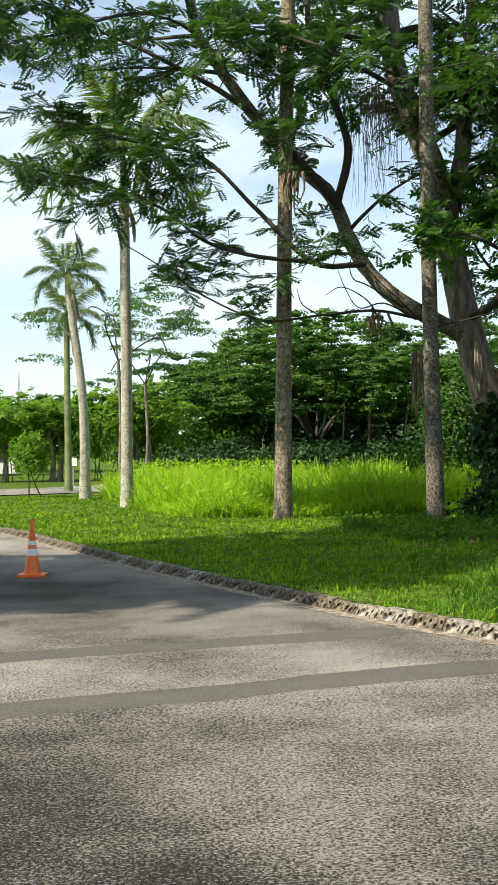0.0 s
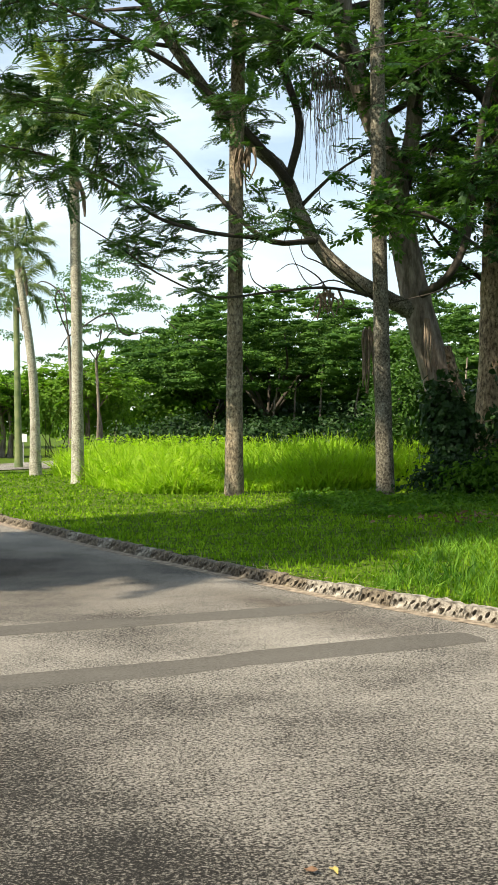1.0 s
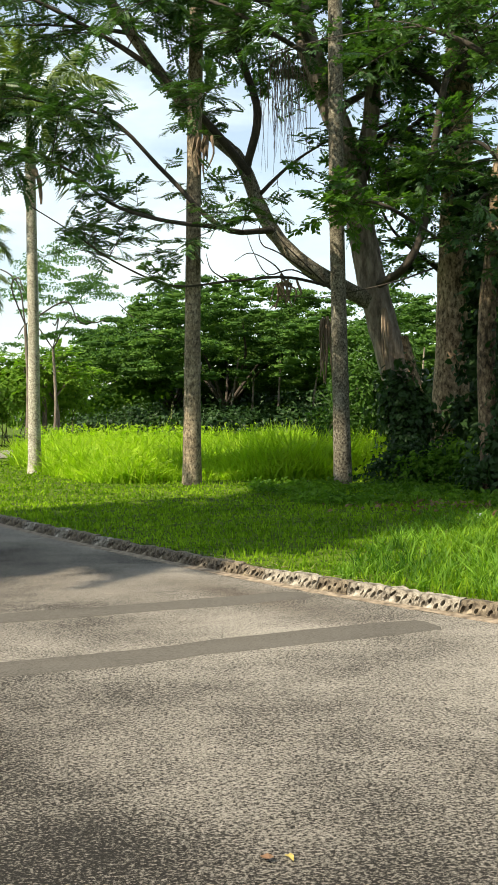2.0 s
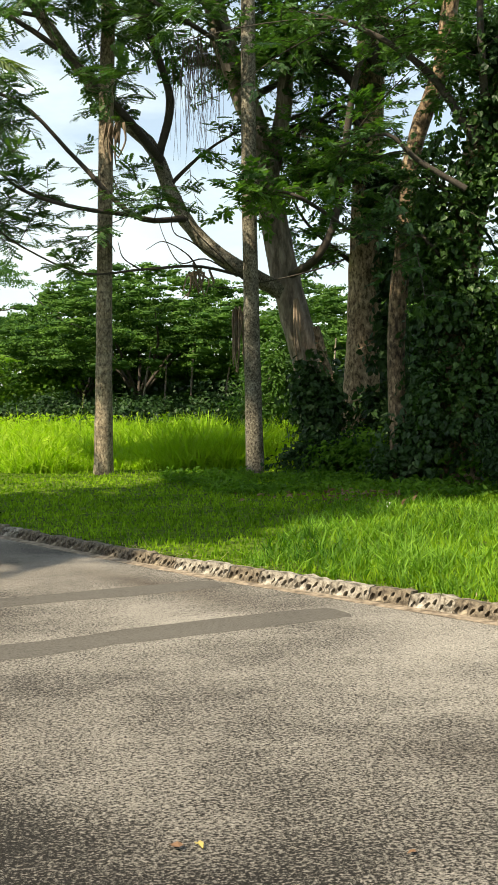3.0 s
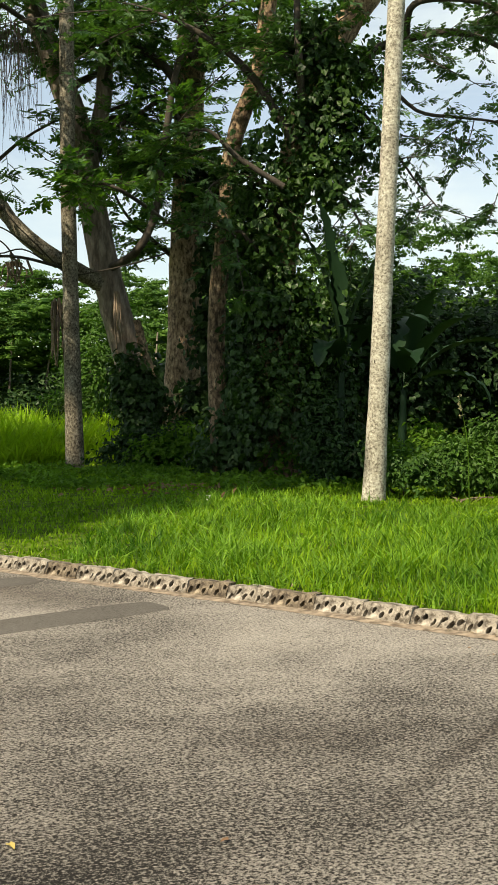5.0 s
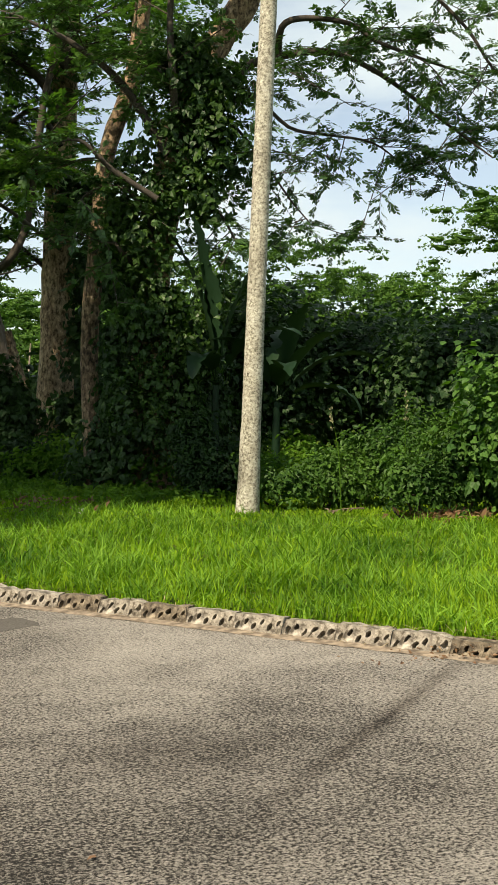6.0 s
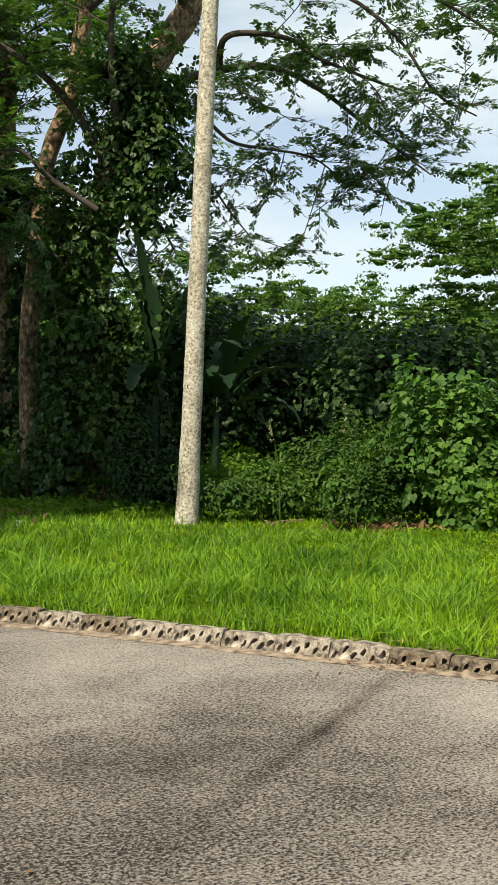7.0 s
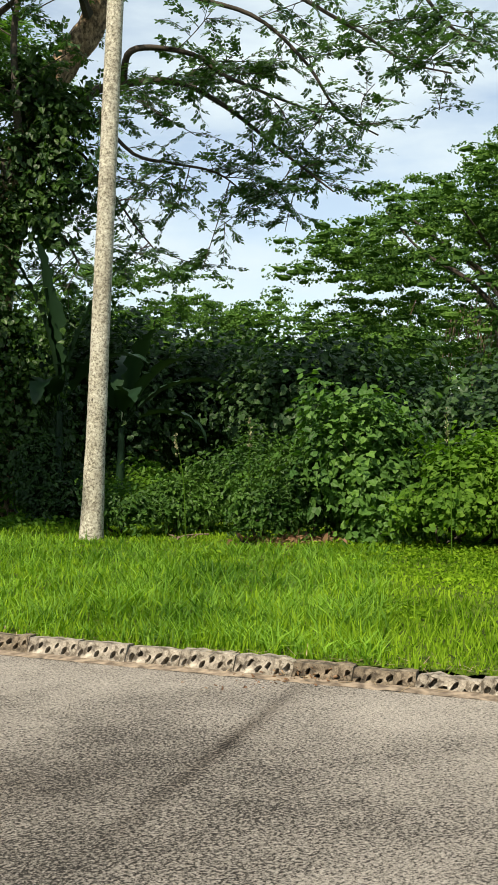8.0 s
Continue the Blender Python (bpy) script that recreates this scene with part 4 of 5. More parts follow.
vine_curtain([(7.17, 18.88, 0.88), (6.73, 19.04, 1.50), (7.46, 18.77, 1.81), (7.26, 18.85, 3.14), (6.83, 19.01, 3.35), (7.83, 18.62, 2.52), (6.97, 18.96, 4.58), (7.50, 18.76, 5.48), (7.35, 18.81, 6.50), (7.92, 18.59, 6.78), (6.69, 19.06, 5.50)],
             [(0.7, 0.6, 0.8), (0.5, 0.5, 1.0), (0.55, 0.5, 1.0), (0.6, 0.6, 1.1), (0.5, 0.5, 1.0), (0.45, 0.5, 0.9), (0.6, 0.6, 1.0), (0.55, 0.5, 0.8), (0.6, 0.5, 0.7), (0.6, 0.5, 0.7), (0.5, 0.4, 0.9)], 6200,
             "curtain of broad-leaved climbing vines over a trunk", 31, M_VINE, 0.115)
vine_curtain([(7.95, 18.55, 5.30), (8.10, 18.45, 6.30), (8.20, 18.40, 7.30), (7.55, 18.65, 7.70)], [(0.5, 0.4, 0.8), (0.5, 0.45, 0.8), (0.55, 0.45, 0.7), (0.6, 0.5, 0.7)], 2400,
             "climbing vines hanging from the fork of a tree", 35, M_VINE, 0.13)
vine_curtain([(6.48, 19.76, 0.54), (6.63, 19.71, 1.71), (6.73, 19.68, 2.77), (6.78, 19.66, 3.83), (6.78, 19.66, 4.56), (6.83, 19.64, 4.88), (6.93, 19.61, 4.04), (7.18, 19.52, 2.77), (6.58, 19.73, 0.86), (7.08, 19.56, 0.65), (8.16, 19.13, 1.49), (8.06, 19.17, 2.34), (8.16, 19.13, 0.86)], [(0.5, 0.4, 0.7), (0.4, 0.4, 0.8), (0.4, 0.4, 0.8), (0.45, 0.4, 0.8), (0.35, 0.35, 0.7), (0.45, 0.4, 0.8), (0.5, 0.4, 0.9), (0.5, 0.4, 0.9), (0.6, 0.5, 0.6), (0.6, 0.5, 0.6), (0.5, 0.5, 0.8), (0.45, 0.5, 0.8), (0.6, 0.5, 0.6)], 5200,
             "dark climbing vines hanging between the trunks", 34, M_BROAD_SHADED, 0.125)
vine_curtain([(5.72, 24.31, 0.85), (5.54, 24.35, 1.75), (5.84, 24.28, 1.49)], [(0.45, 0.4, 0.8), (0.4, 0.4, 0.7), (0.45, 0.4, 0.8)], 2200, "dark vines climbing the foot of the leaning trunk", 32, M_BROAD_SHADED, 0.15)
vine_curtain([(7.42, 25.41, 1.21), (7.74, 25.32, 2.81), (7.93, 25.26, 4.67), (7.81, 25.30, 6.26)], [(0.5, 0.4, 0.9), (0.45, 0.4, 1.2), (0.5, 0.4, 1.2), (0.6, 0.5, 1.0)], 3000, "dark vines hanging beside the stout trunk", 33, M_BROAD_SHADED, 0.17)


# trees on the near side, out of sight, which shade the verge and the road
def shade_tree(place, height, crown, seed, dense, limbs=6, boughs=9):
    t = Tree("shade_tree", place, "unseen tall feathery tree added beside the road to cast shade", "tree", seed, leaf=FLAKE, leaf_size=0.40, dense=dense)
    x, y, z = place
    trunk_to(t, [(x, y, z - 0.1), (x + 0.1, y, height * 0.4), (x, y + 0.1, height * 0.75)], 0.25, 0.14)
    for k in range(limbs):
        a = k * 6.283 / limbs + seed
        t.limb([(x, y + 0.1, height * 0.6), (x + math.cos(a) * crown * 0.5, y + math.sin(a) * crown * 0.5, height * 0.85), (x + math.cos(a) * crown, y + math.sin(a) * crown, height * 0.95)],
               0.10, 0.03, boughs=boughs, bough_len=1.8, shoots=14, shoot_len=1.0, start=0.3)
    return t


shade_tree((-9.35, 10.9, -0.05), 21.4, 2.7, 405, 4.2, 8, 12).finish()
shade_tree((-10.6, 9.2, -0.05), 15.5, 2.8, 401, 3.6, 7, 10).finish()
shade_tree((-15.5, 6.8, -0.05), 15.5, 2.6, 403, 3.6, 6).finish()


# the wood behind the field
umbrella_tree("rain_tree", (1.5, 84.0, 0.1), 10.5, 7.6, 100, 0.20, "wide rain tree with layered dark green crown", 501, bark=M_TWIG)
umbrella_tree("rain_tree", (5.0, 74.0, 0.1), 10.8, 9.5, 100, 0.16, "wide rain tree with layered bright green crown", 502, leaves=560, puffs=14, thick=0.12, bark=M_TWIG)
umbrella_tree("rain_tree", (15.0, 76.0, 0.1), 11.0, 9.5, 100, 0.16, "wide rain tree with layered bright green crown", 503, leaves=560, puffs=14, thick=0.12, bark=M_TWIG)
umbrella_tree("rain_tree", (24.0, 72.0, 0.1), 10.0, 8.0, 100, 0.20, "wide rain tree behind the stout trunks", 504, bark=M_TWIG)
umbrella_tree("rain_tree", (-22.0, 110.0, 0.1), 7.6, 10.0, 70, 0.22, "distant rain tree behind the far road", 505)
umbrella_tree("rain_tree", (-38.0, 120.0, 0.1), 8.0, 12.0, 75, 0.22, "distant rain tree behind the far road", 506)
for k in range(12):
    g = np.random.default_rng(900 + k)
    x, y = 3.0 + 1.9 * k + g.uniform(-0.7, 0.7), 67.0 + g.uniform(-1.0, 4.0)
    stem = thing("forest_stem", (x, y, 0.1), "slim pale stem in the shade of the wood", "tree trunk", "slim stems in the wood")
    part_of("trunk", mesh_of("trunk", *tube([(x, y, 0.0), (x + g.normal(0, 0.15), y, 2.2), (x + g.normal(0, 0.3), y, 4.6 + g.uniform(0, 1.5))], 0.09, 0.05, 7, 10, 0.04), M_SMOOTH_BARK, True), stem)
# the slender tall trees behind the palms
umbrella_tree("slender_tree", (-5.97, 53.64, 0.12), 11.0, 3.8, 16, 0.11, "slender tree with thin flat leaf layers", 507, mat=M_SLENDER, core=0, leaves=420, girth=0.007, bark=M_SMOOTH_BARK, low=0.45, thick=0.07, boughs=3, fork_at=0.55, pad=(0.20, 0.38), puffs=10)
umbrella_tree("slender_tree", (-5.02, 57.75, 0.12), 10.3, 3.6, 16, 0.11, "slender tree with thin flat leaf layers", 508, mat=M_SLENDER, core=0, leaves=420, girth=0.007, bark=M_SMOOTH_BARK, low=0.42, thick=0.07, boughs=3, fork_at=0.5, pad=(0.20, 0.38), puffs=10)
# trees over the right-hand thicket
umbrella_tree("rain_tree", (29.43, 54.53, 0.12), 11.0, 9.0, 90, 0.15, "wide rain tree with bright layered crown behind the thicket", 509, core=0.4, leaves=900, puffs=16, thick=0.13)
umbrella_tree("rain_tree", (34.31, 29.12, 0.12), 13.8, 9.6, 130, 0.125, "large rain tree with hanging roots and layered crown", 510, core=0.46, leaves=1100, low=0.20, boughs=10, thick=0.14, puffs=20)
for k in range(9):
    a = radians(26 + 3.2 * k)
    leafy_mound("deep_wood", (66 * math.sin(a), 66 * math.cos(a) + 3 * (k % 2), 0.1), [(0, 0, 2.6, 3.6, 3.0, 3.0), (1.2, 0.3, 5.0 + 0.8 * (k % 3), 2.6, 2.2, 2.2)], 3000, DIAMOND, 0.42, M_BROAD,
                "leafy wood behind the thicket", "wood", 830 + k, lobes=0.4)
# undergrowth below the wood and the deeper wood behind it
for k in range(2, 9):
    leafy_mound("thicket", (-12.0 + 5.0 * k, 66.5 + 1.5 * (k % 3), 0.1), [(0, 0, 0.7, 3.4, 2.0, 1.1), (1.6, 0.4, 1.0, 2.4, 1.6, 1.3)], 3600, DIAMOND, 0.27, M_BROAD_SHADED,
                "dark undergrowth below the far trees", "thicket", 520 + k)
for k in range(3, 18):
    leafy_mound("deep_wood", (-14.0 + 4.6 * k, 90.0 + 4.0 * (k % 2), 0.1), [(0, 0, 1.6, 4.0, 2.0, 2.8), (1.6, 0.4, 3.4, 3.0, 1.8, 2.4)], 3000, DIAMOND, 0.52, M_BROAD_SHADED,
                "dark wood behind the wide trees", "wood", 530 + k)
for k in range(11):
    leafy_mound("deep_wood", (-4.0 + 6.0 * k, 103.0, 0.1), [(0, 0, 1.0, 4.2, 2.0, 2.6), (2.4, 0, 1.2, 3.4, 1.6, 3.2)], 1500, DIAMOND, 0.8, M_BROAD_SHADED, "dark wood behind the wide trees", "wood", 850 + k)
for k in range(9):
    leafy_mound("far_bush", (-46.0 + 5.5 * k, 80.0 - 2.0 * (k % 2), 0.1), [(0, 0, 2.0, 3.2, 2.0, 2.4), (1.4, 0, 3.4, 2.0, 1.6, 1.6)], 1900, DIAMOND, 0.42, M_WEED,
                "leafy tree line beyond the far road", "bush", 545 + k)
for k, (px, py) in enumerate([(-13.6, 60.0), (-10.6, 63.0), (-8.0, 60.5), (-5.4, 65.0)]):
    leafy_mound("far_bush", (px, py, 0.12), [(0, 0, 2.4, 1.7, 1.4, 1.2), (0.9, 0.2, 3.3, 1.2, 1.0, 0.9), (-0.8, 0, 1.6, 1.2, 1.0, 0.8)], 2600, FLAKE, 0.22, M_BUSH, "light green leafy tree beyond the lawn", "bush", 870 + k, stems=7, lobes=0.4)
leafy_mound("shrub", (7.0, 34.5, 0.12), [(0, 0, 1.6, 1.4, 1.2, 1.5), (0.5, 0.3, 3.0, 1.0, 0.9, 1.2), (-0.9, 0, 0.9, 1.0, 0.9, 0.8)], 6500, OVATE, 0.15, M_SHRUB, "leafy green shrub in the light behind the trunks", "shrub", 880, stems=8, lobes=0.45)
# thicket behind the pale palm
leafy_mound("thicket", (11.76, 20.89, 0.12), [(0, 0, 1.6, 2.6, 1.2, 2.0), (-1.6, 0.3, 1.8, 1.6, 1.2, 2.2), (1.5, 0.2, 1.9, 1.7, 1.1, 1.6)], 9500, LOBED, 0.14, M_BROAD_SHADED, "dark thicket draped in vines", "thicket", 560)
leafy_mound("thicket", (14.21, 18.06, 0.12), [(0, 0, 1.6, 2.2, 1.2, 2.0), (1.6, 0.2, 1.5, 1.7, 1.1, 1.5), (-1.2, 0, 1.7, 1.5, 1.0, 1.5)], 8200, LOBED, 0.14, M_BROAD_SHADED, "dark thicket draped in vines", "thicket", 561)
leafy_mound("thicket", (16.03, 15.06, 0.12), [(0, 0, 1.2, 2.2, 1.2, 1.6), (1.8, 0.2, 1.5, 1.7, 1.1, 1.8)], 6200, LOBED, 0.14, M_BROAD_SHADED, "dark thicket draped in vines", "thicket", 562)
leafy_mound("thicket", (9.76, 28.36, 0.12), [(0, 0, 1.4, 2.6, 1.2, 2.0), (2.6, 0.2, 1.6, 2.2, 1.2, 2.2), (-2.2, 0, 1.2, 1.6, 1.2, 1.5)], 6000, OVATE, 0.26, M_BROAD_SHADED, "dark thicket behind the trunks", "thicket", 563)
leafy_mound("thicket", (10.15, 22.85, 0.12), [(0, 0, 1.6, 1.3, 0.9, 2.0), (0.4, 0.2, 3.2, 1.0, 0.8, 1.2)], 6000, OVATE, 0.18, M_BROAD_SHADED, "dark thicket behind the vine-wrapped tree", "thicket", 564)
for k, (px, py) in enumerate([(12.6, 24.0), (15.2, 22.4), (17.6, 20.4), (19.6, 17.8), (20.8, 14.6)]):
    leafy_mound("thicket", (px, py, 0.12), [(0, 0, 1.3, 2.0, 1.2, 1.9), (0.9, 0.3, 1.9, 1.3, 1.0, 1.35)], 4200, LOBED, 0.19, M_BROAD_SHADED, "dark thicket draped in vines", "thicket", 800 + k)
# shrubs at the back of the verge
leafy_mound("shrub", (8.73, 14.56, 0.12), [(-1.1, 0.1, 0.3, 0.55, 0.5, 0.42), (-0.5, -0.1, 0.4, 0.45, 0.45, 0.45), (0.1, 0.1, 0.3, 0.55, 0.5, 0.5), (0.7, -0.1, 0.5, 0.5, 0.5, 0.62), (1.2, 0.2, 0.55, 0.5, 0.5, 0.72), (0.3, 0.3, 0.7, 0.3, 0.3, 0.4)], 12500, OVATE, 0.082, M_SHRUB, "low green shrub behind the grass", "shrub", 570, stems=10, lobes=0.5)
leafy_mound("shrub", (9.27, 12.77, 0.12), [(-0.6, -0.1, 0.35, 0.5, 0.45, 0.55), (0, 0, 0.5, 0.5, 0.5, 0.7), (0.4, -0.2, 0.35, 0.5, 0.4, 0.5), (0.25, 0.2, 0.9, 0.4, 0.4, 0.55)], 11000, OVATE, 0.082, M_SHRUB, "leafy green shrub behind the grass", "shrub", 571, stems=10, lobes=0.5)
leafy_mound("vine_shrub", (9.91, 11.90, 0.12), [(0, 0, 0.9, 0.85, 0.7, 1.05), (0.3, -0.1, 0.4, 0.8, 0.6, 0.7)], 6800, LOBED, 0.108, M_BROAD, "rounded shrub covered by bright heart-leaved vine", "shrub", 572, 0.7, 8)
leafy_mound("shrub", (10.60, 10.61, 0.12), [(0, 0, 0.6, 1.0, 0.7, 0.8), (0.9, -0.2, 0.6, 0.9, 0.7, 0.9)], 9000, LOBED, 0.088, M_WEED, "tangled green weeds beside the vine-covered shrub", "shrub", 573, stems=10, lobes=0.5)
leafy_mound("shrub", (11.03, 9.27, 0.12), [(0, 0, 0.6, 1.0, 0.7, 0.8)], 6000, LOBED, 0.088, M_WEED, "tangled green weeds at the back of the verge", "shrub", 574, stems=6, lobes=0.5)
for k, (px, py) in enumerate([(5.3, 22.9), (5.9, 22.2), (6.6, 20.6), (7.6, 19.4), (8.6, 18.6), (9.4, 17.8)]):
    leafy_mound("undergrowth", (px, py, 0.12), [(0, 0, 0.25, 0.8, 0.6, 0.5), (0.4, 0.3, 0.4, 0.6, 0.5, 0.55)], 1800, OVATE, 0.13, M_WEED if k % 2 else M_BROAD_SHADED, "low leafy undergrowth around the trunks", "undergrowth", 580 + k, stems=5)


def banana(place, seed, height, leaves, spread=1.0):
    """A banana plant; each leaf: turn, rise at the base in degrees, length as a share of the height."""
    g = np.random.default_rng(seed)
    ob = thing("banana_plant", place, "banana plant with long torn leaves, shade put into their dark green", "banana plant")
    base = np.array(place, float)
    top = base + (0.05, 0, height * 0.42)
    part_of("stem", mesh_of("stem", *tube([base, (base + top) / 2, top], 0.10, 0.06, 10, 8, 0.02), M_BANANA, True), ob)
    n = 26
    for turn, rise, share in leaves:
        a = radians(turn)
        length, s = height * share, np.linspace(0, 1, n)
        bend = radians(rise) - radians(150 - 1.45 * rise) * s**1.6
        step = length / (n - 1)
        out, up = np.cumsum(np.cos(bend)) * step, np.cumsum(np.sin(bend)) * step
        rib = top + np.stack([np.cos(a) * out, np.sin(a) * out, up], -1)
        w = 0.20 * np.sin(np.clip((s - 0.16) / 0.84, 0, 1) ** 0.75 * np.pi) ** 0.55 + 0.014
        side = np.array([-math.sin(a), math.cos(a), 0])
        fold = np.stack([-np.sin(bend) * np.cos(a), -np.sin(bend) * np.sin(a), np.cos(bend)], -1) * 0.35
        torn = np.where(g.random((2, n)) < 0.25, 0.55, 1.0) * g.uniform(0.9, 1.08, (2, n))
        wl, wr = (w * torn[0])[:, None], (w * torn[1])[:, None]
        v = np.stack([rib - side * wl + fold * wl, rib, rib + side * wr + fold * wr], 1).reshape(-1, 3)
        i = np.arange(n - 1) * 3
        f = np.concatenate([np.stack([i, i + 3, i + 4, i + 1], -1), np.stack([i + 1, i + 4, i + 5, i + 2], -1)])
        part_of("leaf", mesh_of("leaf", v, f, M_BANANA, True), ob)
    return ob


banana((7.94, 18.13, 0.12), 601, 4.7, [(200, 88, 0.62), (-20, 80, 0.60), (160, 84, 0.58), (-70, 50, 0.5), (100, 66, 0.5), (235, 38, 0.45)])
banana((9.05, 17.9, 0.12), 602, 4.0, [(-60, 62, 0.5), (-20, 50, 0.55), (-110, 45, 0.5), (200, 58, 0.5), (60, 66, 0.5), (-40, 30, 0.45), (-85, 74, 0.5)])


leafy_mound("undergrowth", (7.53, 17.33, 0.12), [(0, 0, 0.35, 0.6, 0.4, 0.45), (-0.2, 0.2, 0.8, 0.35, 0.35, 0.7), (0.5, 0.2, 0.3, 0.5, 0.4, 0.4)], 4000, OVATE, 0.11, M_BROAD_SHADED, "dark leafy undergrowth at the foot of a banana plant", "undergrowth", 590, stems=6)


# unseen woods on the near side, behind the walk, added to cut sky light
for k in (0, 1, 2, 3, 4, 5, 6, 8):
    a = radians(150 + 24 * k)
    leafy_mound("unseen_wood", (26 * math.cos(a), 26 * math.sin(a) - 2, -0.05), [(0, 0, 2.4, 5.0, 4.0, 4.5), (1.5, 0.5, 5.4, 3.6, 3.0, 2.8)], 1300, OVATE, 1.1, M_BROAD_SHADED,
                "unseen leafy wood added behind the camera to cut sky light", "wood", 620 + k)


# ---------------------------------------------------------------- small things
def traffic_cone(place):
    ob = thing("traffic_cone", place, "orange traffic cone with two white bands and a worn tip", "traffic cone")
    bm = bmesh.new()
    bmesh.ops.create_cube(bm, size=1, matrix=Matrix.Translation((0, 0, 0.02)) @ Matrix.Diagonal((0.36, 0.36, 0.04, 1)))
    bmesh.ops.bevel(bm, geom=bm.edges[:] + bm.verts[:], offset=0.012, segments=2, affect="EDGES")
    for v in bm.verts:
        v.co += Vector(place)
    part("base_plate", bm, M_ORANGE, ob)

    def ring(name, z0, z1, mat, grow, label="", under=ob):
        def r(z):
            return (0.116 - 0.150 * z if z < 0.48 else 0.044 - 0.070 * (z - 0.48)) + grow
        x, y, z = place
        me = mesh_of(name, *tube([(x, y, z + z0), (x, y, z + (z0 + z1) / 2), (x, y, z + z1)], r(z0), r(z1), 24, 5, 0.0), mat, True)
        return part_of(name, me, under, label)

    body = ring("cone_body", 0.03, 0.48, M_ORANGE, 0.0)
    ring("cone_tip", 0.48, 0.76, M_ORANGE, 0.0, "narrow orange tip", body)
    ring("reflective_band", 0.28, 0.37, M_WHITE, 0.004, "dirty white reflective band", body)
    ring("reflective_band", 0.42, 0.475, M_WHITE, 0.004, "dirty white reflective band", body)
    return ob


traffic_cone((-2.80, 14.60, 0.0))
leafy_mound("young_tree", (-7.3, 38.2, 0.12), [(0, 0, 1.15, 0.65, 0.6, 0.75), (0.05, 0, 1.7, 0.4, 0.4, 0.45)], 3600, OVATE, 0.115, M_BUSH, "young round-crowned bright green tree on the lawn", "young tree", 701, 0.3, 2)

# litter on the road and on the verge
def fallen_leaf(place, size, turn, mat, label):
    v, f = LOBED
    me = mesh_of("fallen_leaf", v * size * np.array([0.8, 1, 1.6]), f, mat)
    ob = new("fallen_leaf", me)
    ob.matrix_world = pose(*place, 0, 0, turn)
    return tagged(ob, label, "leaf", "fallen leaves on the road")


fallen_leaf((0.41, 3.90, 0.015), 0.062, 30, M_DRY_LEAF, "dry reddish-brown leaf lying on the asphalt")
fallen_leaf((0.48, 3.93, 0.015), 0.045, 200, M_YELLOW_LEAF, "yellowed leaf lying on the asphalt")
fallen_leaf((1.24, 3.72, 0.012), 0.035, 100, M_DRY_LEAF, "small dry leaf lying on the asphalt")


def litter(name, centre, reach, n, size, mat, label, category, seed, z=0.16):
    g = np.random.default_rng(seed)
    p = np.concatenate([g.normal(0, 1, (n, 2)) * reach + centre, g.uniform(0.0, 0.09, (n, 1)) + z], 1)
    normal = np.array([0, 0, 1.0]) + 0.7 * g.standard_normal((n, 3))
    way = np.cross(normal, g.standard_normal((n, 3)))
    v, f = scatter(OVATE, frames_from(way, normal, size * g.uniform(0.5, 1.3, n)), p)
    return tagged(new(name, mesh_of(name, v, f, mat)), label, category, kind="stuff")


litter("leaf_pile", (9.0, 12.3), (0.32, 0.22), 420, 0.11, M_DRY_LEAF, "pile of dry reddish-brown leaves on the grass", "leaf pile", 71)
litter("leaf_litter", (4.7, 17.5), (0.9, 0.7), 160, 0.10, M_DRY_LEAF, "scattered dry leaves on the shaded grass", "leaf litter", 72, 0.13)
litter("kerb_litter", (4.35, 5.78), (0.34, 0.08), 110, 0.028, M_DRY_LEAF, "dry leaf bits against the kerb", "leaf litter", 73, 0.005)


def dry_frond(place, turn, size):
    """A fallen frond: a flat rib and dry leaflets on both sides."""
    g = np.random.default_rng(77)
    ob = new("dry_frond")
    ob.matrix_world = pose(*place, -14, 0, turn) @ Matrix.Scale(size, 4)
    tagged(ob, "dry fallen palm frond lying on grass", "palm frond")
    rib = [(0, 0, 0), (0.02, 0.4, 0.09), (0, 0.8, 0.12), (-0.03, 1.17, 0.08)]
    new("rib", mesh_of("rib", *tube(rib, 0.020, 0.005, 5, 12, 0.05), M_DEAD)).parent = ob
    leaflet = mesh_of("leaflet", [(0, 0, 0), (0.022, 0.12, 0.012), (0.008, 0.33, -0.05), (-0.022, 0.12, 0.012), (0, 0.13, 0.002)], [(0, 1, 4), (1, 2, 4), (2, 3, 4), (3, 0, 4)], M_DEAD)
    path = smooth_path(rib, 22)
    for k in range(4, 22):
        for d in (-1, 1):
            leaf = new("leaflet", leaflet)
            leaf.parent = ob
            leaf.matrix_local = Matrix.Translation(path[k]) @ Euler((g.normal(-0.1, 0.15), g.normal(0, 0.4), -d * g.uniform(0.7, 1.1))).to_matrix().to_4x4() @ Matrix.Scale(1.15 - abs(k - 12) * 0.05, 4)


dry_frond((8.35, 13.6, 0.22), 60, 0.6)
dry_frond((10.5, 12.2, 0.22), -70, 0.9)
leafy_mound("white_flower", (4.52, 14.89, 0.12), [(0, 0, 0.10, 0.05, 0.05, 0.03)], 8, OVATE, 0.035, M_PETAL, "small white flower in the grass", "flower", 78)


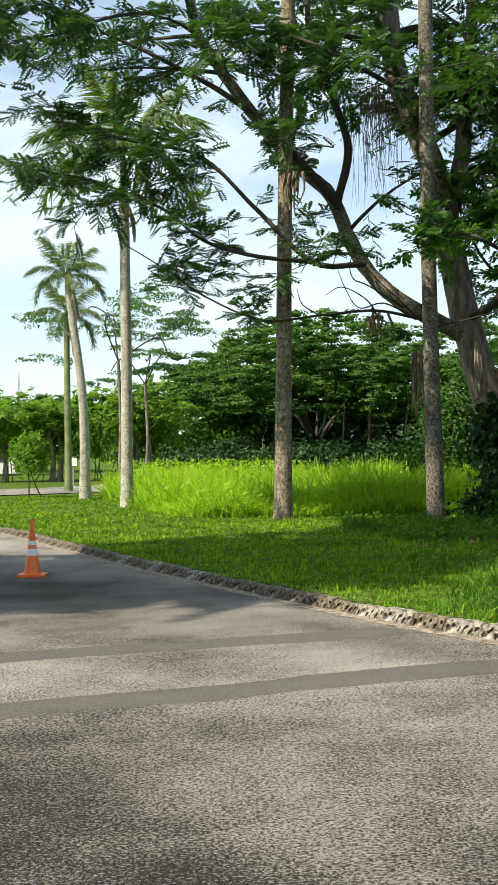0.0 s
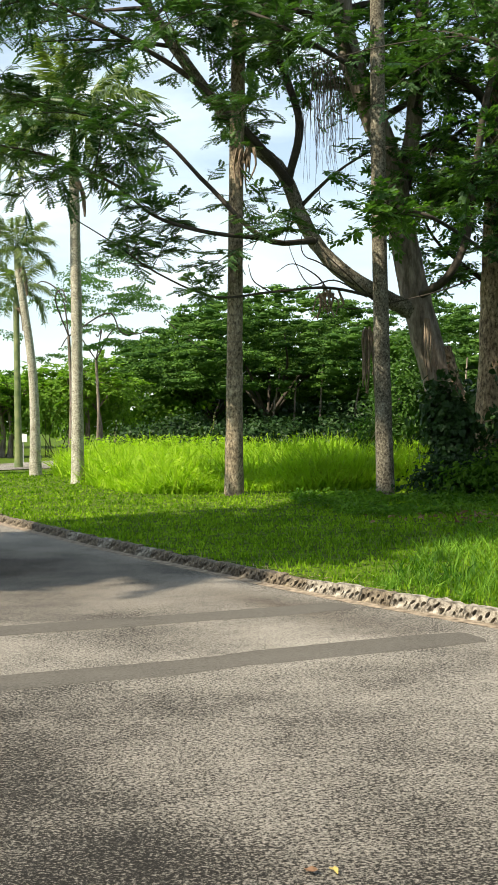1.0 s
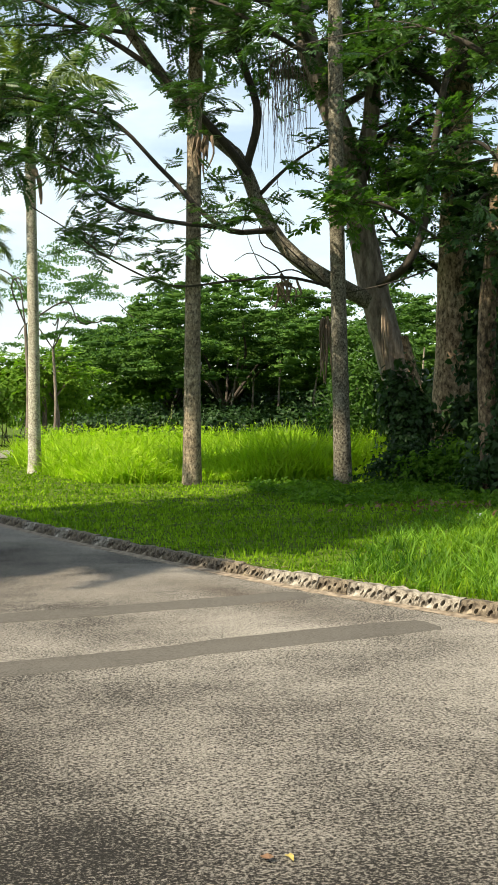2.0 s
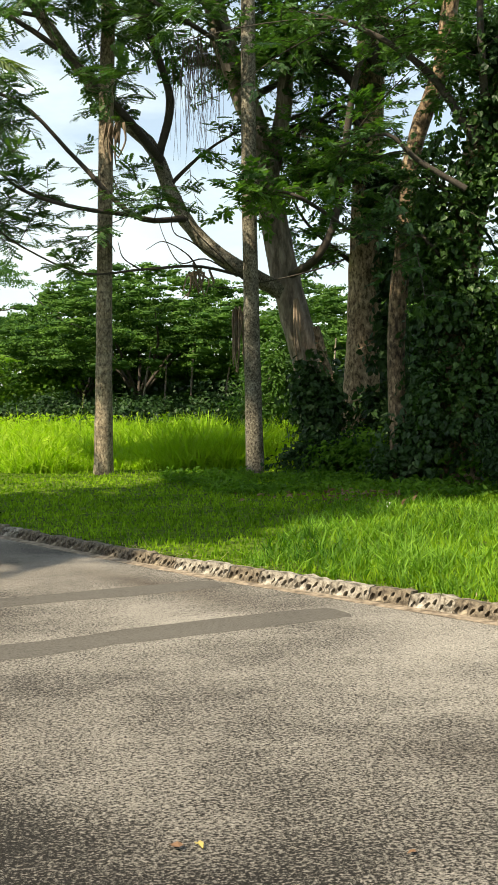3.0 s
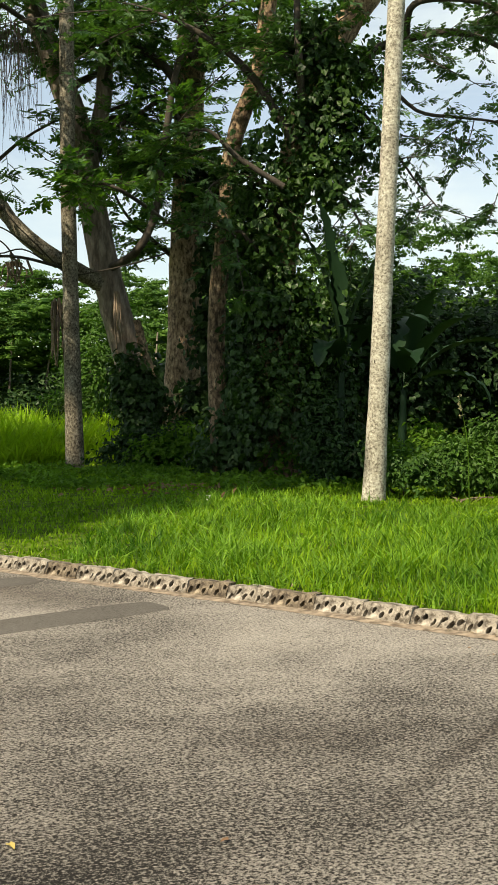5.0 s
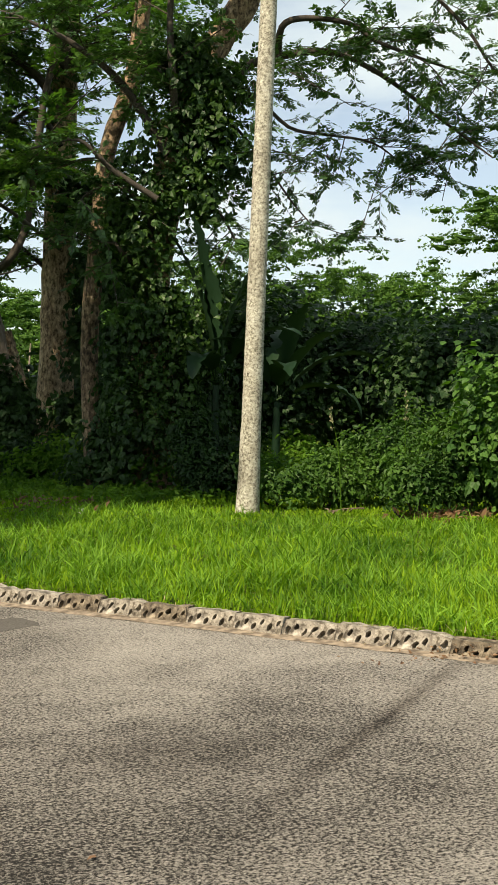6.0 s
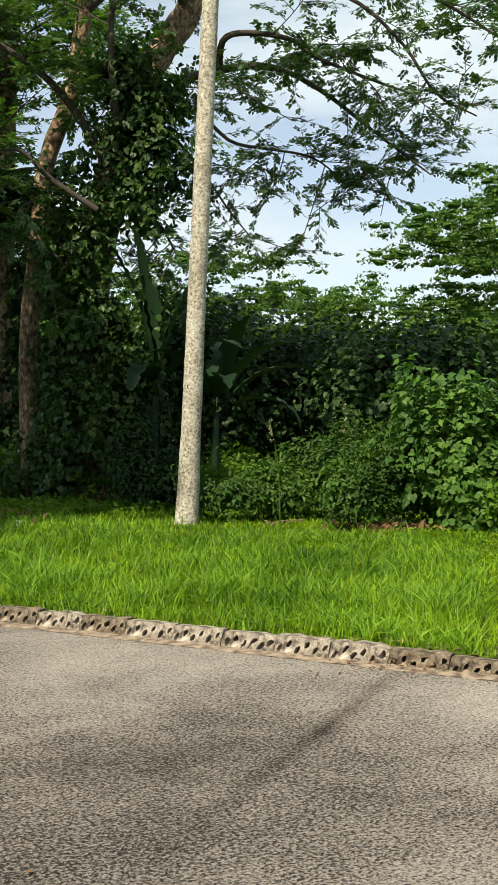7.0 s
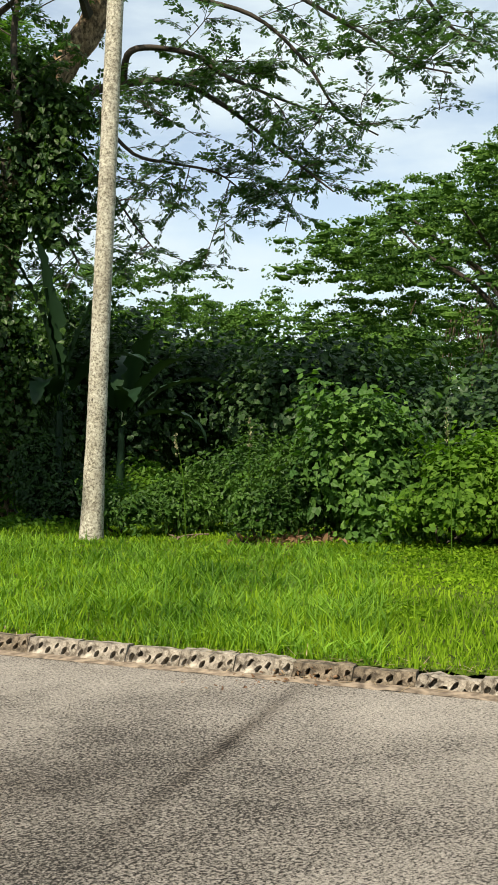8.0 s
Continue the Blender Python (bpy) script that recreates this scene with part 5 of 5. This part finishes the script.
def plume(place, height, seed, label="feathery seed head standing above the tall grass"):
    x, y, z = place
    ob = thing("grass_plume", place, label, "grass plume", "seed heads above the grass")
    g = np.random.default_rng(seed)
    lean = g.normal(0, 0.2, 2) * height
    top = np.array([x + lean[0], y + lean[1], z + height])
    part_of("stalk", mesh_of("stalk", *tube([(x, y, z), (x + lean[0] * 0.25, y + lean[1] * 0.25, z + height * 0.6), top], 0.008, 0.004, 5, 8, 0.0), M_WEED), ob)
    n = 24
    at = g.uniform(0.80, 1.03, n)
    p = np.array([x, y, z]) + (top - (x, y, z)) * at[:, None]
    way = unit(g, n) * (1, 1, 0.4) + (0, 0, 0.7)
    part_of("seed_head", mesh_of("seed_head", *scatter(OVATE, frames_from(way, unit(g, n), 0.05 * (1.4 - at + 0.5)), p), M_PLUME), ob)["kind"] = "stuff"


plume((0.42, 28.00, 0.12), 1.85, 1)
plume((-2.22, 30.89, 0.12), 1.4, 2)
plume((4.09, 28.68, 0.12), 1.4, 3)
plume((7.82, 13.35, 0.12), 1.5, 4, "tall weed stalk with pale seed head")
plume((8.46, 12.72, 0.12), 1.7, 5, "tall weed stalk with pale seed head")
plume((9.74, 10.04, 0.12), 1.8, 7, "tall weed stalk with pale seed head")


# hanging dead growth on the old tree
def hanging(points, r0, label, seed, strands=24, spread=0.25):
    g = np.random.default_rng(seed)
    top = np.array(points[0])
    ob = thing("hanging_roots", tuple(top), label, "hanging roots")
    end = np.array(points[-1])
    for k in range(strands):
        a = top + g.normal(0, spread, 3) * (1, 1, 0.4)
        b = a + (end - top) * g.uniform(0.4, 1.0) + g.normal(0, spread * 0.5, 3) * (1, 1, 0)
        part_of("strand", mesh_of("strand", *tube([a, (a + b) / 2 + g.normal(0, 0.08, 3), b], r0, r0 * 0.4, 4, 7, 0.2, 0, k), M_ROOT if r0 < 0.01 else M_DEAD), ob)


hanging([(2.99, 24.29, 9.60), (3.00, 24.29, 7.00)], 0.007, "bundle of thin hanging roots below a limb", 81, 70, 0.30)
hanging([(3.95, 24.46, 3.78), (3.93, 24.46, 2.26)], 0.03, "dry brown sheath of hanging fibres", 82, 18, 0.10)
hanging([(1.23, 24.14, 7.73), (1.15, 24.14, 6.81)], 0.03, "dry brown sheath caught on a limb", 83, 14, 0.08)
hanging([(2.98, 24.29, 4.64), (2.93, 24.30, 4.02)], 0.03, "dry brown clump caught in bare twigs", 84, 16, 0.14)
hanging([(5.26, 24.72, 4.07), (5.33, 24.70, 2.52)], 0.035, "torn strip of pale bark on the leaning trunk", 85, 4, 0.05)
hanging([(31.54, 30.67, 6.43), (31.52, 30.70, 2.47)], 0.03, "curtain of hanging roots below a far limb", 86, 60, 1.0)


# far things beyond the lawn
def lattice_tower(place, height):
    x, y, z = place
    ob = thing("lattice_tower", place, "thin grey lattice radio tower behind the trees", "tower")
    for sx, sy in ((-1, -1), (1, -1), (1, 1), (-1, 1)):
        w = height * 0.055
        part_of("tower_leg", mesh_of("tower_leg", *tube([(x + sx * w, y + sy * w, z), (x + sx * w * 0.5, y + sy * w * 0.5, z + height / 2), (x, y, z + height)], 0.12, 0.07, 5, 6, 0.0), M_STEEL), ob)
    for k in range(7):
        w0, w1 = height * 0.055 * (1 - k / 8), height * 0.055 * (1 - (k + 1) / 8)
        z0, z1 = z + height * k / 8, z + height * (k + 1) / 8
        for s1 in (-1, 1):
            a, b = np.array((x + s1 * w0, y - w0, z0)), np.array((x - s1 * w1, y - w1, z1))
            part_of("cross_brace", mesh_of("cross_brace", *tube([a, (a + b) / 2, b], 0.07, 0.07, 4, 4, 0.0), M_STEEL), ob)


lattice_tower((*(-82.73, 411.79, 0.12)[:2], -0.05), 33.0)


def far_house(place, wide, deep, tall):
    x, y, z = place
    ob = thing("house", place, "low white house with a grey roof half hidden by trees", "house")
    bm = bmesh.new()
    bmesh.ops.create_cube(bm, size=1, matrix=Matrix.Translation((x, y, z + tall / 2)) @ Matrix.Diagonal((wide, deep, tall, 1)))
    part("wall", bm, M_WALL, ob)
    bm = bmesh.new()
    pts = [(-0.55, -0.6, 0), (0.55, -0.6, 0), (0.55, 0.6, 0), (-0.55, 0.6, 0), (-0.4, 0, 0.32), (0.4, 0, 0.32)]
    vs = [bm.verts.new((x + a * wide, y + b * deep, z + tall + c * tall)) for a, b, c in pts]
    for f in ((0, 1, 5, 4), (1, 2, 5), (2, 3, 4, 5), (3, 0, 4), (3, 2, 1, 0)):
        bm.faces.new([vs[i] for i in f])
    part("roof", bm, M_STEEL, ob, "grey sheet roof")
    for k in (-1, 0, 1):
        bm = bmesh.new()
        bmesh.ops.create_cube(bm, size=1, matrix=Matrix.Translation((x + k * wide * 0.28, y - deep / 2 - 0.02, z + tall * 0.55)) @ Matrix.Diagonal((wide * 0.14, 0.06, tall * 0.4, 1)))
        part("window", bm, M_TWIG, ob, "dark window")


far_house((-21.17, 93.65, 0.12), 5.0, 5.0, 2.8)


def road_sign(place):
    x, y, z = place
    ob = thing("road_sign", place, "small pale sign on a thin post by the far road", "sign")
    part_of("post", mesh_of("post", *tube([(x, y, z), (x, y, z + 0.7), (x, y, z + 1.4)], 0.03, 0.03, 8, 4, 0.0), M_STEEL), ob)
    bm = bmesh.new()
    bmesh.ops.create_cube(bm, size=1, matrix=Matrix.Translation((x, y - 0.05, z + 1.15)) @ Matrix.Diagonal((0.36, 0.03, 0.36, 1)))
    bmesh.ops.bevel(bm, geom=bm.edges[:], offset=0.008, segments=1, affect="EDGES")
    part("sign_plate", bm, M_WHITE, ob)


road_sign((-7.86, 51.42, 0.12))


def thin_trunk(place, tall, seed):
    x, y, z = place
    t = Tree("roadside_tree", place, "slim pale roadside trunk under dark foliage", "tree", seed, leaf=FLAKE, leaf_size=0.26, leaf_mat=M_BUSH, bark=M_SMOOTH_BARK)
    trunk_to(t, [(x, y, z - 0.1), (x + 0.1, y, z + tall * 0.5), (x - 0.1, y, z + tall)], 0.16, 0.09)
    for k in range(4):
        a = k * 1.6
        t.limb([(x - 0.1, y, z + tall * 0.8), (x + math.cos(a), y + math.sin(a), z + tall + 0.6), (x + 2 * math.cos(a), y + 2 * math.sin(a), z + tall + 0.8)], 0.07, 0.02, boughs=5, bough_len=1.3, shoots=9)
    t.finish()


for k, q in enumerate([(-13.04, 60.63, 0.12), (-10.52, 61.11, 0.12), (-10.10, 61.19, 0.12), (-6.89, 61.63, 0.12), (-5.96, 61.72, 0.12), (-5.27, 61.79, 0.12)]):
    thin_trunk(q, (3.0, 2.8, 3.2, 3.5, 3.9, 3.3)[k], 90 + k)


# dark knots on the palm trunks
def knot(place, size, label):
    g = np.random.default_rng(int(place[0] * 100) % 97)
    bm = bmesh.new()
    bmesh.ops.create_icosphere(bm, subdivisions=2, radius=1.0)
    for v in bm.verts:
        v.co = Vector(place) + Vector((v.co.x * size, v.co.y * size * 0.5, v.co.z * size * 1.2)) * g.uniform(0.8, 1.15)
    me = bpy.data.meshes.new("trunk_knot")
    bm.to_mesh(me)
    bm.free()
    me.materials.append(M_TWIG)
    return tagged(new("trunk_knot", me), label, "knot")


knot((6.90, 14.44, 2.16), 0.026, "small dark knot hole in the pale palm trunk")
knot((6.93, 14.42, 2.065), 0.019, "small dark knot hole in the pale palm trunk")
knot((4.04, 23.23, 1.22), 0.055, "dark knot hole near the foot of the lichened palm")
knot((3.97, 23.26, 1.41), 0.03, "dark knot hole near the foot of the lichened palm")


# ---------------------------------------------------------------- grass
def blades_at(name, xy, z, height, width_scale, bend, mat, label, category, seed, lean=0.35):
    g = np.random.default_rng(seed)
    n = len(xy)
    a = g.uniform(0, 2 * np.pi, n)
    fwd = np.stack([np.cos(a), np.sin(a), 0 * a], -1)
    up = np.array([0, 0, 1.0]) + lean * g.standard_normal((n, 3)) * (1, 1, 0)
    up /= np.linalg.norm(up, axis=1, keepdims=True)
    side = np.cross(fwd, up)
    side /= np.linalg.norm(side, axis=1, keepdims=True)
    fwd = np.cross(up, side)
    m = np.stack([side * (width_scale * g.uniform(0.7, 1.3, n))[:, None], fwd * height[:, None], up * height[:, None]], -1)
    v, f = scatter(blade(bend, 1.0), m, np.concatenate([xy, z[:, None]], 1))
    return tagged(new(name, mesh_of(name, v, f, mat)), label, category, kind="stuff")


def wedge_points(g, n, near, far, left, right, power=1.0):
    """Plan points between two bearings (degrees right of +y) and two ranges, denser near the near end."""
    r = near * (far / near) ** (g.random(n) ** power)
    b = np.radians(g.uniform(left, right, n))
    return np.stack([r * np.sin(b), r * np.cos(b)], -1)


g = np.random.default_rng(11)
# mown verge: longer and lusher towards the near end
xy = wedge_points(g, 225000, 6.0, 40.0, -16, 50)
d = kerb_distance(xy)
keep = (d > 0.13) & (d < 24) & (g.random(len(xy)) < np.where(np.hypot(*xy.T) > 19, 0.7, 0.45 + 0.55 * np.clip((np.hypot(*xy.T) - 11) / 6, 0, 1)))
xy, d = xy[keep], d[keep]
long_grass = np.clip((xy[:, 0] - 0.4 * (xy[:, 1] - 9) - 1.6) / 1.6, 0, 1) * np.clip(1.15 - d / 6, 0.15, 1)
tuft = np.array([noise.noise(Vector((x * 1.4, y * 1.4, 0))) for x, y in xy])
high = (0.040 + 0.055 * long_grass) * (1 + 0.7 * tuft) * (0.40 + 1.75 * g.random(len(xy)) ** 2.2) + 0.012
r = np.hypot(*xy.T)
wide = np.maximum(0.011, r * 0.0017)
blades_at("verge_grass", xy, verge_height(d) - 0.01, high, wide, 0.35, M_GRASS, "lush green verge grass", "grass", 12, 0.27)
# broad coarse blades in loose tufts towards the near end
root = wedge_points(g, 4600, 6.2, 17.0, 4, 41)
back = kerb_distance(root)
keep = (back > 0.18) & (back < 6.5) & (root[:, 0] - 0.4 * (root[:, 1] - 9) > 1.2)
root = np.repeat(root[keep], 6, axis=0)
xy = root + g.normal(0, 0.035, root.shape)
d = kerb_distance(xy)
xy, d = xy[d > 0.15], d[d > 0.15]
tuft = np.array([noise.noise(Vector((x * 1.1, y * 1.1, 4))) for x, y in xy])
high = np.clip(0.17 * (1 + 0.8 * tuft) * g.uniform(0.5, 1.5, len(xy)), 0.05, 0.34)
blades_at("coarse_grass", xy, verge_height(d) - 0.01, high, g.uniform(0.008, 0.018, len(xy)), 0.75, M_COARSE, "coarse broad-bladed grass in tufts", "grass", 14, 0.28)
# tall field grass
xy = np.stack([g.uniform(-7.5, 11, 72000), 25.2 + 22 * g.random(72000) ** 1.4], -1)
edge = 25.2 + 0.9 * np.sin(xy[:, 0] * 1.3) + np.clip(-xy[:, 0] - 0.5, 0, 9) * 1.7
inside = xy[:, 1] - edge
keep = (inside > 0) & (xy[:, 0] > -0.112 * xy[:, 1] + 0.5 * np.sin(xy[:, 1]))
xy, inside = xy[keep], inside[keep]
tuft = np.array([noise.noise(Vector((x * 0.5, y * 0.5, 3))) for x, y in xy])
high = np.clip(0.35 + inside / 2.6, 0, 1) * (1.0 + 0.55 * tuft + 0.35 * np.array([noise.noise(Vector((x * 1.7, y * 1.7, 8))) for x, y in xy])) * g.uniform(0.5, 1.15, len(xy))
blades_at("tall_grass", xy, np.full(len(xy), 0.12), high, g.uniform(0.016, 0.055, len(xy)), 0.6, M_TALL, "tall bright green grass filling the field", "grass", 13, 0.30)
# leafy weeds among the tall grass
pick = g.choice(len(xy), 5200, replace=False)
pick = pick[np.array([noise.noise(Vector((x * 0.6, y * 0.6, 21))) for x, y in xy[pick]]) + 0.09 * (0.3 - xy[pick, 0]) > 0.05]
p = np.concatenate([xy[pick], 0.12 + (np.clip(0.35 + inside[pick] / 2.6, 0, 1) * g.uniform(0.55, 1.25, len(pick)))[:, None]], 1)
way = unit(g, len(p)) * (1, 1, 0.3) + (0, 0, 0.35)
tagged(new("field_weeds", mesh_of("field_weeds", *scatter(SPRIG, frames_from(way, unit(g, len(p)) * 0.5 + (0, 0, 1.0), g.uniform(0.10, 0.22, len(p))), p), M_TALL)), "leafy bright weeds among the tall grass", "weeds", kind="stuff")

# low weeds in the shade of the trees
xy = np.concatenate([np.stack([g.uniform(2.0, 12.0, 30000), g.uniform(10.5, 23.5, 30000)], -1)])
back = kerb_distance(xy)
edge = 5.8 + 0.8 * np.sin(xy[:, 0] * 1.7) + 0.6 * np.sin(xy[:, 1] * 2.3)
keep = (back > edge) & (xy[:, 1] > 16.6) & (np.array([noise.noise(Vector((x * 0.9, y * 0.9, 9))) for x, y in xy]) > -0.15)
xy = xy[keep]
n = len(xy)
p = np.concatenate([xy, 0.13 + 0.16 * g.random((n, 1))], 1)
normal = np.array([0, 0, 1.0]) + 0.6 * g.standard_normal((n, 3))
way = np.cross(normal, g.standard_normal((n, 3)))
tagged(new("low_weeds", mesh_of("low_weeds", *scatter(OVATE, frames_from(way, normal, 0.10 * g.uniform(0.5, 1.4, n)), p), M_WEED)), "low creeping weeds at the edge of the shade", "weeds", kind="stuff")

# small-leaved creepers among the grass at the near end
xy = np.stack([g.uniform(5.5, 12.0, 19000), g.uniform(5.0, 12.0, 19000)], -1)
back = kerb_distance(xy)
keep = (back > 0.3) & (back < 9) & (np.array([noise.noise(Vector((x * 0.8, y * 0.8, 5))) for x, y in xy]) + 0.25 * (xy[:, 0] - 7.6) > 0.12)
xy = xy[keep]
n = len(xy)
p = np.concatenate([xy, 0.11 + 0.12 * g.random((n, 1))], 1)
normal = np.array([0, 0, 1.0]) + 0.6 * g.standard_normal((n, 3))
way = np.cross(normal, g.standard_normal((n, 3)))
tagged(new("creeper", mesh_of("creeper", *scatter(OVATE, frames_from(way, normal, 0.055 * g.uniform(0.5, 1.4, n)), p), M_GRASS)), "small-leaved creeping plants among the grass", "weeds", kind="stuff")

# dry cut grass caught along the kerb
xy, way2 = [], []
for k in range(1500):
    q, t, n2 = kerb_at(g.uniform(STEP[-1] * 0.45, STEP[-1] * 0.80))
    if 3.5 < q[1] < 13.0 and (q[1] < 6.3 or g.random() < 0.5):
        xy.append(q + n2 * (g.normal(0.17, 0.05) if g.random() < 0.75 else g.normal(-0.03, 0.04)))
xy = np.array(xy)
on = kerb_distance(xy)
p = np.concatenate([xy, np.where(on > 0.05, 0.115, 0.012)[:, None] + 0.02 * g.random((len(xy), 1))], 1)
way = unit(g, len(xy)) * (1, 1, 0.18)
tagged(new("dry_thatch", mesh_of("dry_thatch", *scatter((np.array([(-0.03, 0, 0), (0.03, 0, 0), (0.02, 1, 0.04), (-0.02, 1, 0.04)]), np.array([[0, 1, 2, 3]])), frames_from(way, way * 0 + (0, 0, 1.0) + 0.2 * unit(g, len(xy)), 0.11 * g.uniform(0.4, 1.4, len(xy))), p), M_STRAW)), "dry brown grass cuttings along the kerb", "dry grass", kind="stuff")


# ---------------------------------------------------------------- the kerb, block by block
def block_mesh(name, seed, wear, material):
    """A perforated concrete kerb block, 0.42 m long, lying back a little, with six round holes in two staggered rows."""
    g = np.random.default_rng(seed)
    bm = bmesh.new()
    length, tall, back, depth = 0.412, 0.122, 0.05, 0.085
    cell = length / 6

    def face_point(u, w, into=0.0):
        slope = Vector((0, back, tall)).normalized()
        inner = Vector((0, tall, -back)).normalized()
        q = Vector((u, 0, 0)) + slope * (w * math.hypot(back, tall)) + inner * into
        return q + Vector(g.normal(0, wear, 3)) * (1.0 if into == 0 else 0.4)

    cols = [[bm.verts.new(face_point(k * cell, w)) for w in (0, 0.5, 1.0)] for k in range(7)]
    for k in range(6):
        cw = 0.63 if k % 2 else 0.37
        cw += g.normal(0, 0.03)
        rad, tip = 0.019 * g.uniform(0.8, 1.2), g.uniform(0.35, 0.7)
        ring = [cols[k][0], cols[k + 1][0], cols[k + 1][1], cols[k + 1][2], cols[k][2], cols[k][1]]
        hole, deep = [], []
        hgt = math.hypot(back, tall)
        for q in range(8):
            a = radians(-157.5 + 45 * q)
            u, w = (k + 0.5) * cell + rad * math.cos(a) + tip * math.sin(a) * rad, cw + rad * 1.45 * math.sin(a) / hgt
            hole.append(bm.verts.new(face_point(u, w)))
            deep.append(bm.verts.new(face_point(u, w, 0.055)))
        order = [(0, 0, 1), (1, 1, 2), (1, 2, 3), (2, 3, 4), (3, 4, 5), (4, 5, 6), (4, 6, 7), (5, 7, 0)]
        for o, h0, h1 in order:
            bm.faces.new((ring[o], hole[h1], hole[h0]))
        for o0, o1, h in ((0, 1, 1), (1, 2, 3), (2, 3, 4), (3, 4, 5), (4, 5, 7), (5, 0, 0)):
            bm.faces.new((ring[o0], ring[o1], hole[h]))
        for q in range(8):
            bm.faces.new((hole[q], hole[(q + 1) % 8], deep[(q + 1) % 8], deep[q]))
        bm.faces.new(deep)
    back_top = [bm.verts.new(Vector(c[2].co) + Vector((0, depth, 0.004 * g.standard_normal()))) for c in cols]
    back_low = [bm.verts.new(Vector(c.co) - Vector((0, 0, 0.2))) for c in back_top]
    low = [bm.verts.new(Vector(c[0].co) - Vector((0, 0, 0.06))) for c in cols]
    for k in range(6):
        bm.faces.new((cols[k][2], cols[k + 1][2], back_top[k + 1], back_top[k]))
        bm.faces.new((back_top[k], back_top[k + 1], back_low[k + 1], back_low[k]))
        bm.faces.new((low[k], low[k + 1], cols[k + 1][0], cols[k][0]))
    for k in (0, 6):
        bm.faces.new((low[k], cols[k][0], cols[k][1], cols[k][2], back_top[k], back_low[k]))
    bmesh.ops.recalc_face_normals(bm, faces=bm.faces)
    me = bpy.data.meshes.new(name)
    bm.to_mesh(me)
    bm.free()
    me.materials.append(material)
    return me


kerb = thing("kerb", (0, 0, 0), "kerb of perforated concrete blocks between asphalt and grass", "kerb", kind="structure")
CLEAN = [block_mesh("kerb_block", 40 + k, 0.0016, M_CONCRETE) for k in range(3)]
MOSSY = [block_mesh("kerb_block", 50 + k, 0.0042, M_MOSSY) for k in range(3)]
WORN = [block_mesh("kerb_block", 60 + k, 0.0050, M_CONCRETE) for k in range(3)]
g = np.random.default_rng(5)
s = 22.0
while s < STEP[-1] - 18.0:
    q, t, n = kerb_at(s)
    if q[1] > 10.8:
        kindred = MOSSY if g.random() < 0.9 else WORN
    elif q[1] > 6.6:
        kindred = (CLEAN, CLEAN, WORN, MOSSY)[int(g.integers(4))]
    else:
        kindred = (MOSSY if g.random() < 0.75 else WORN) if q[1] < 6.25 else (WORN if g.random() < 0.7 else MOSSY)
    b = new("kerb_block", kindred[int(g.integers(3))])
    b.parent = kerb
    b.matrix_local = Matrix.Translation((q[0], q[1], g.normal(0, 0.004) - (0.022 + 0.012 * g.random() if q[1] < 6.25 else 0.002))) @ Euler((g.normal(0, 0.05), g.normal(0, 0.012), math.atan2(t[1], t[0]) + g.normal(0, 0.015))).to_matrix().to_4x4()
    s += 0.42
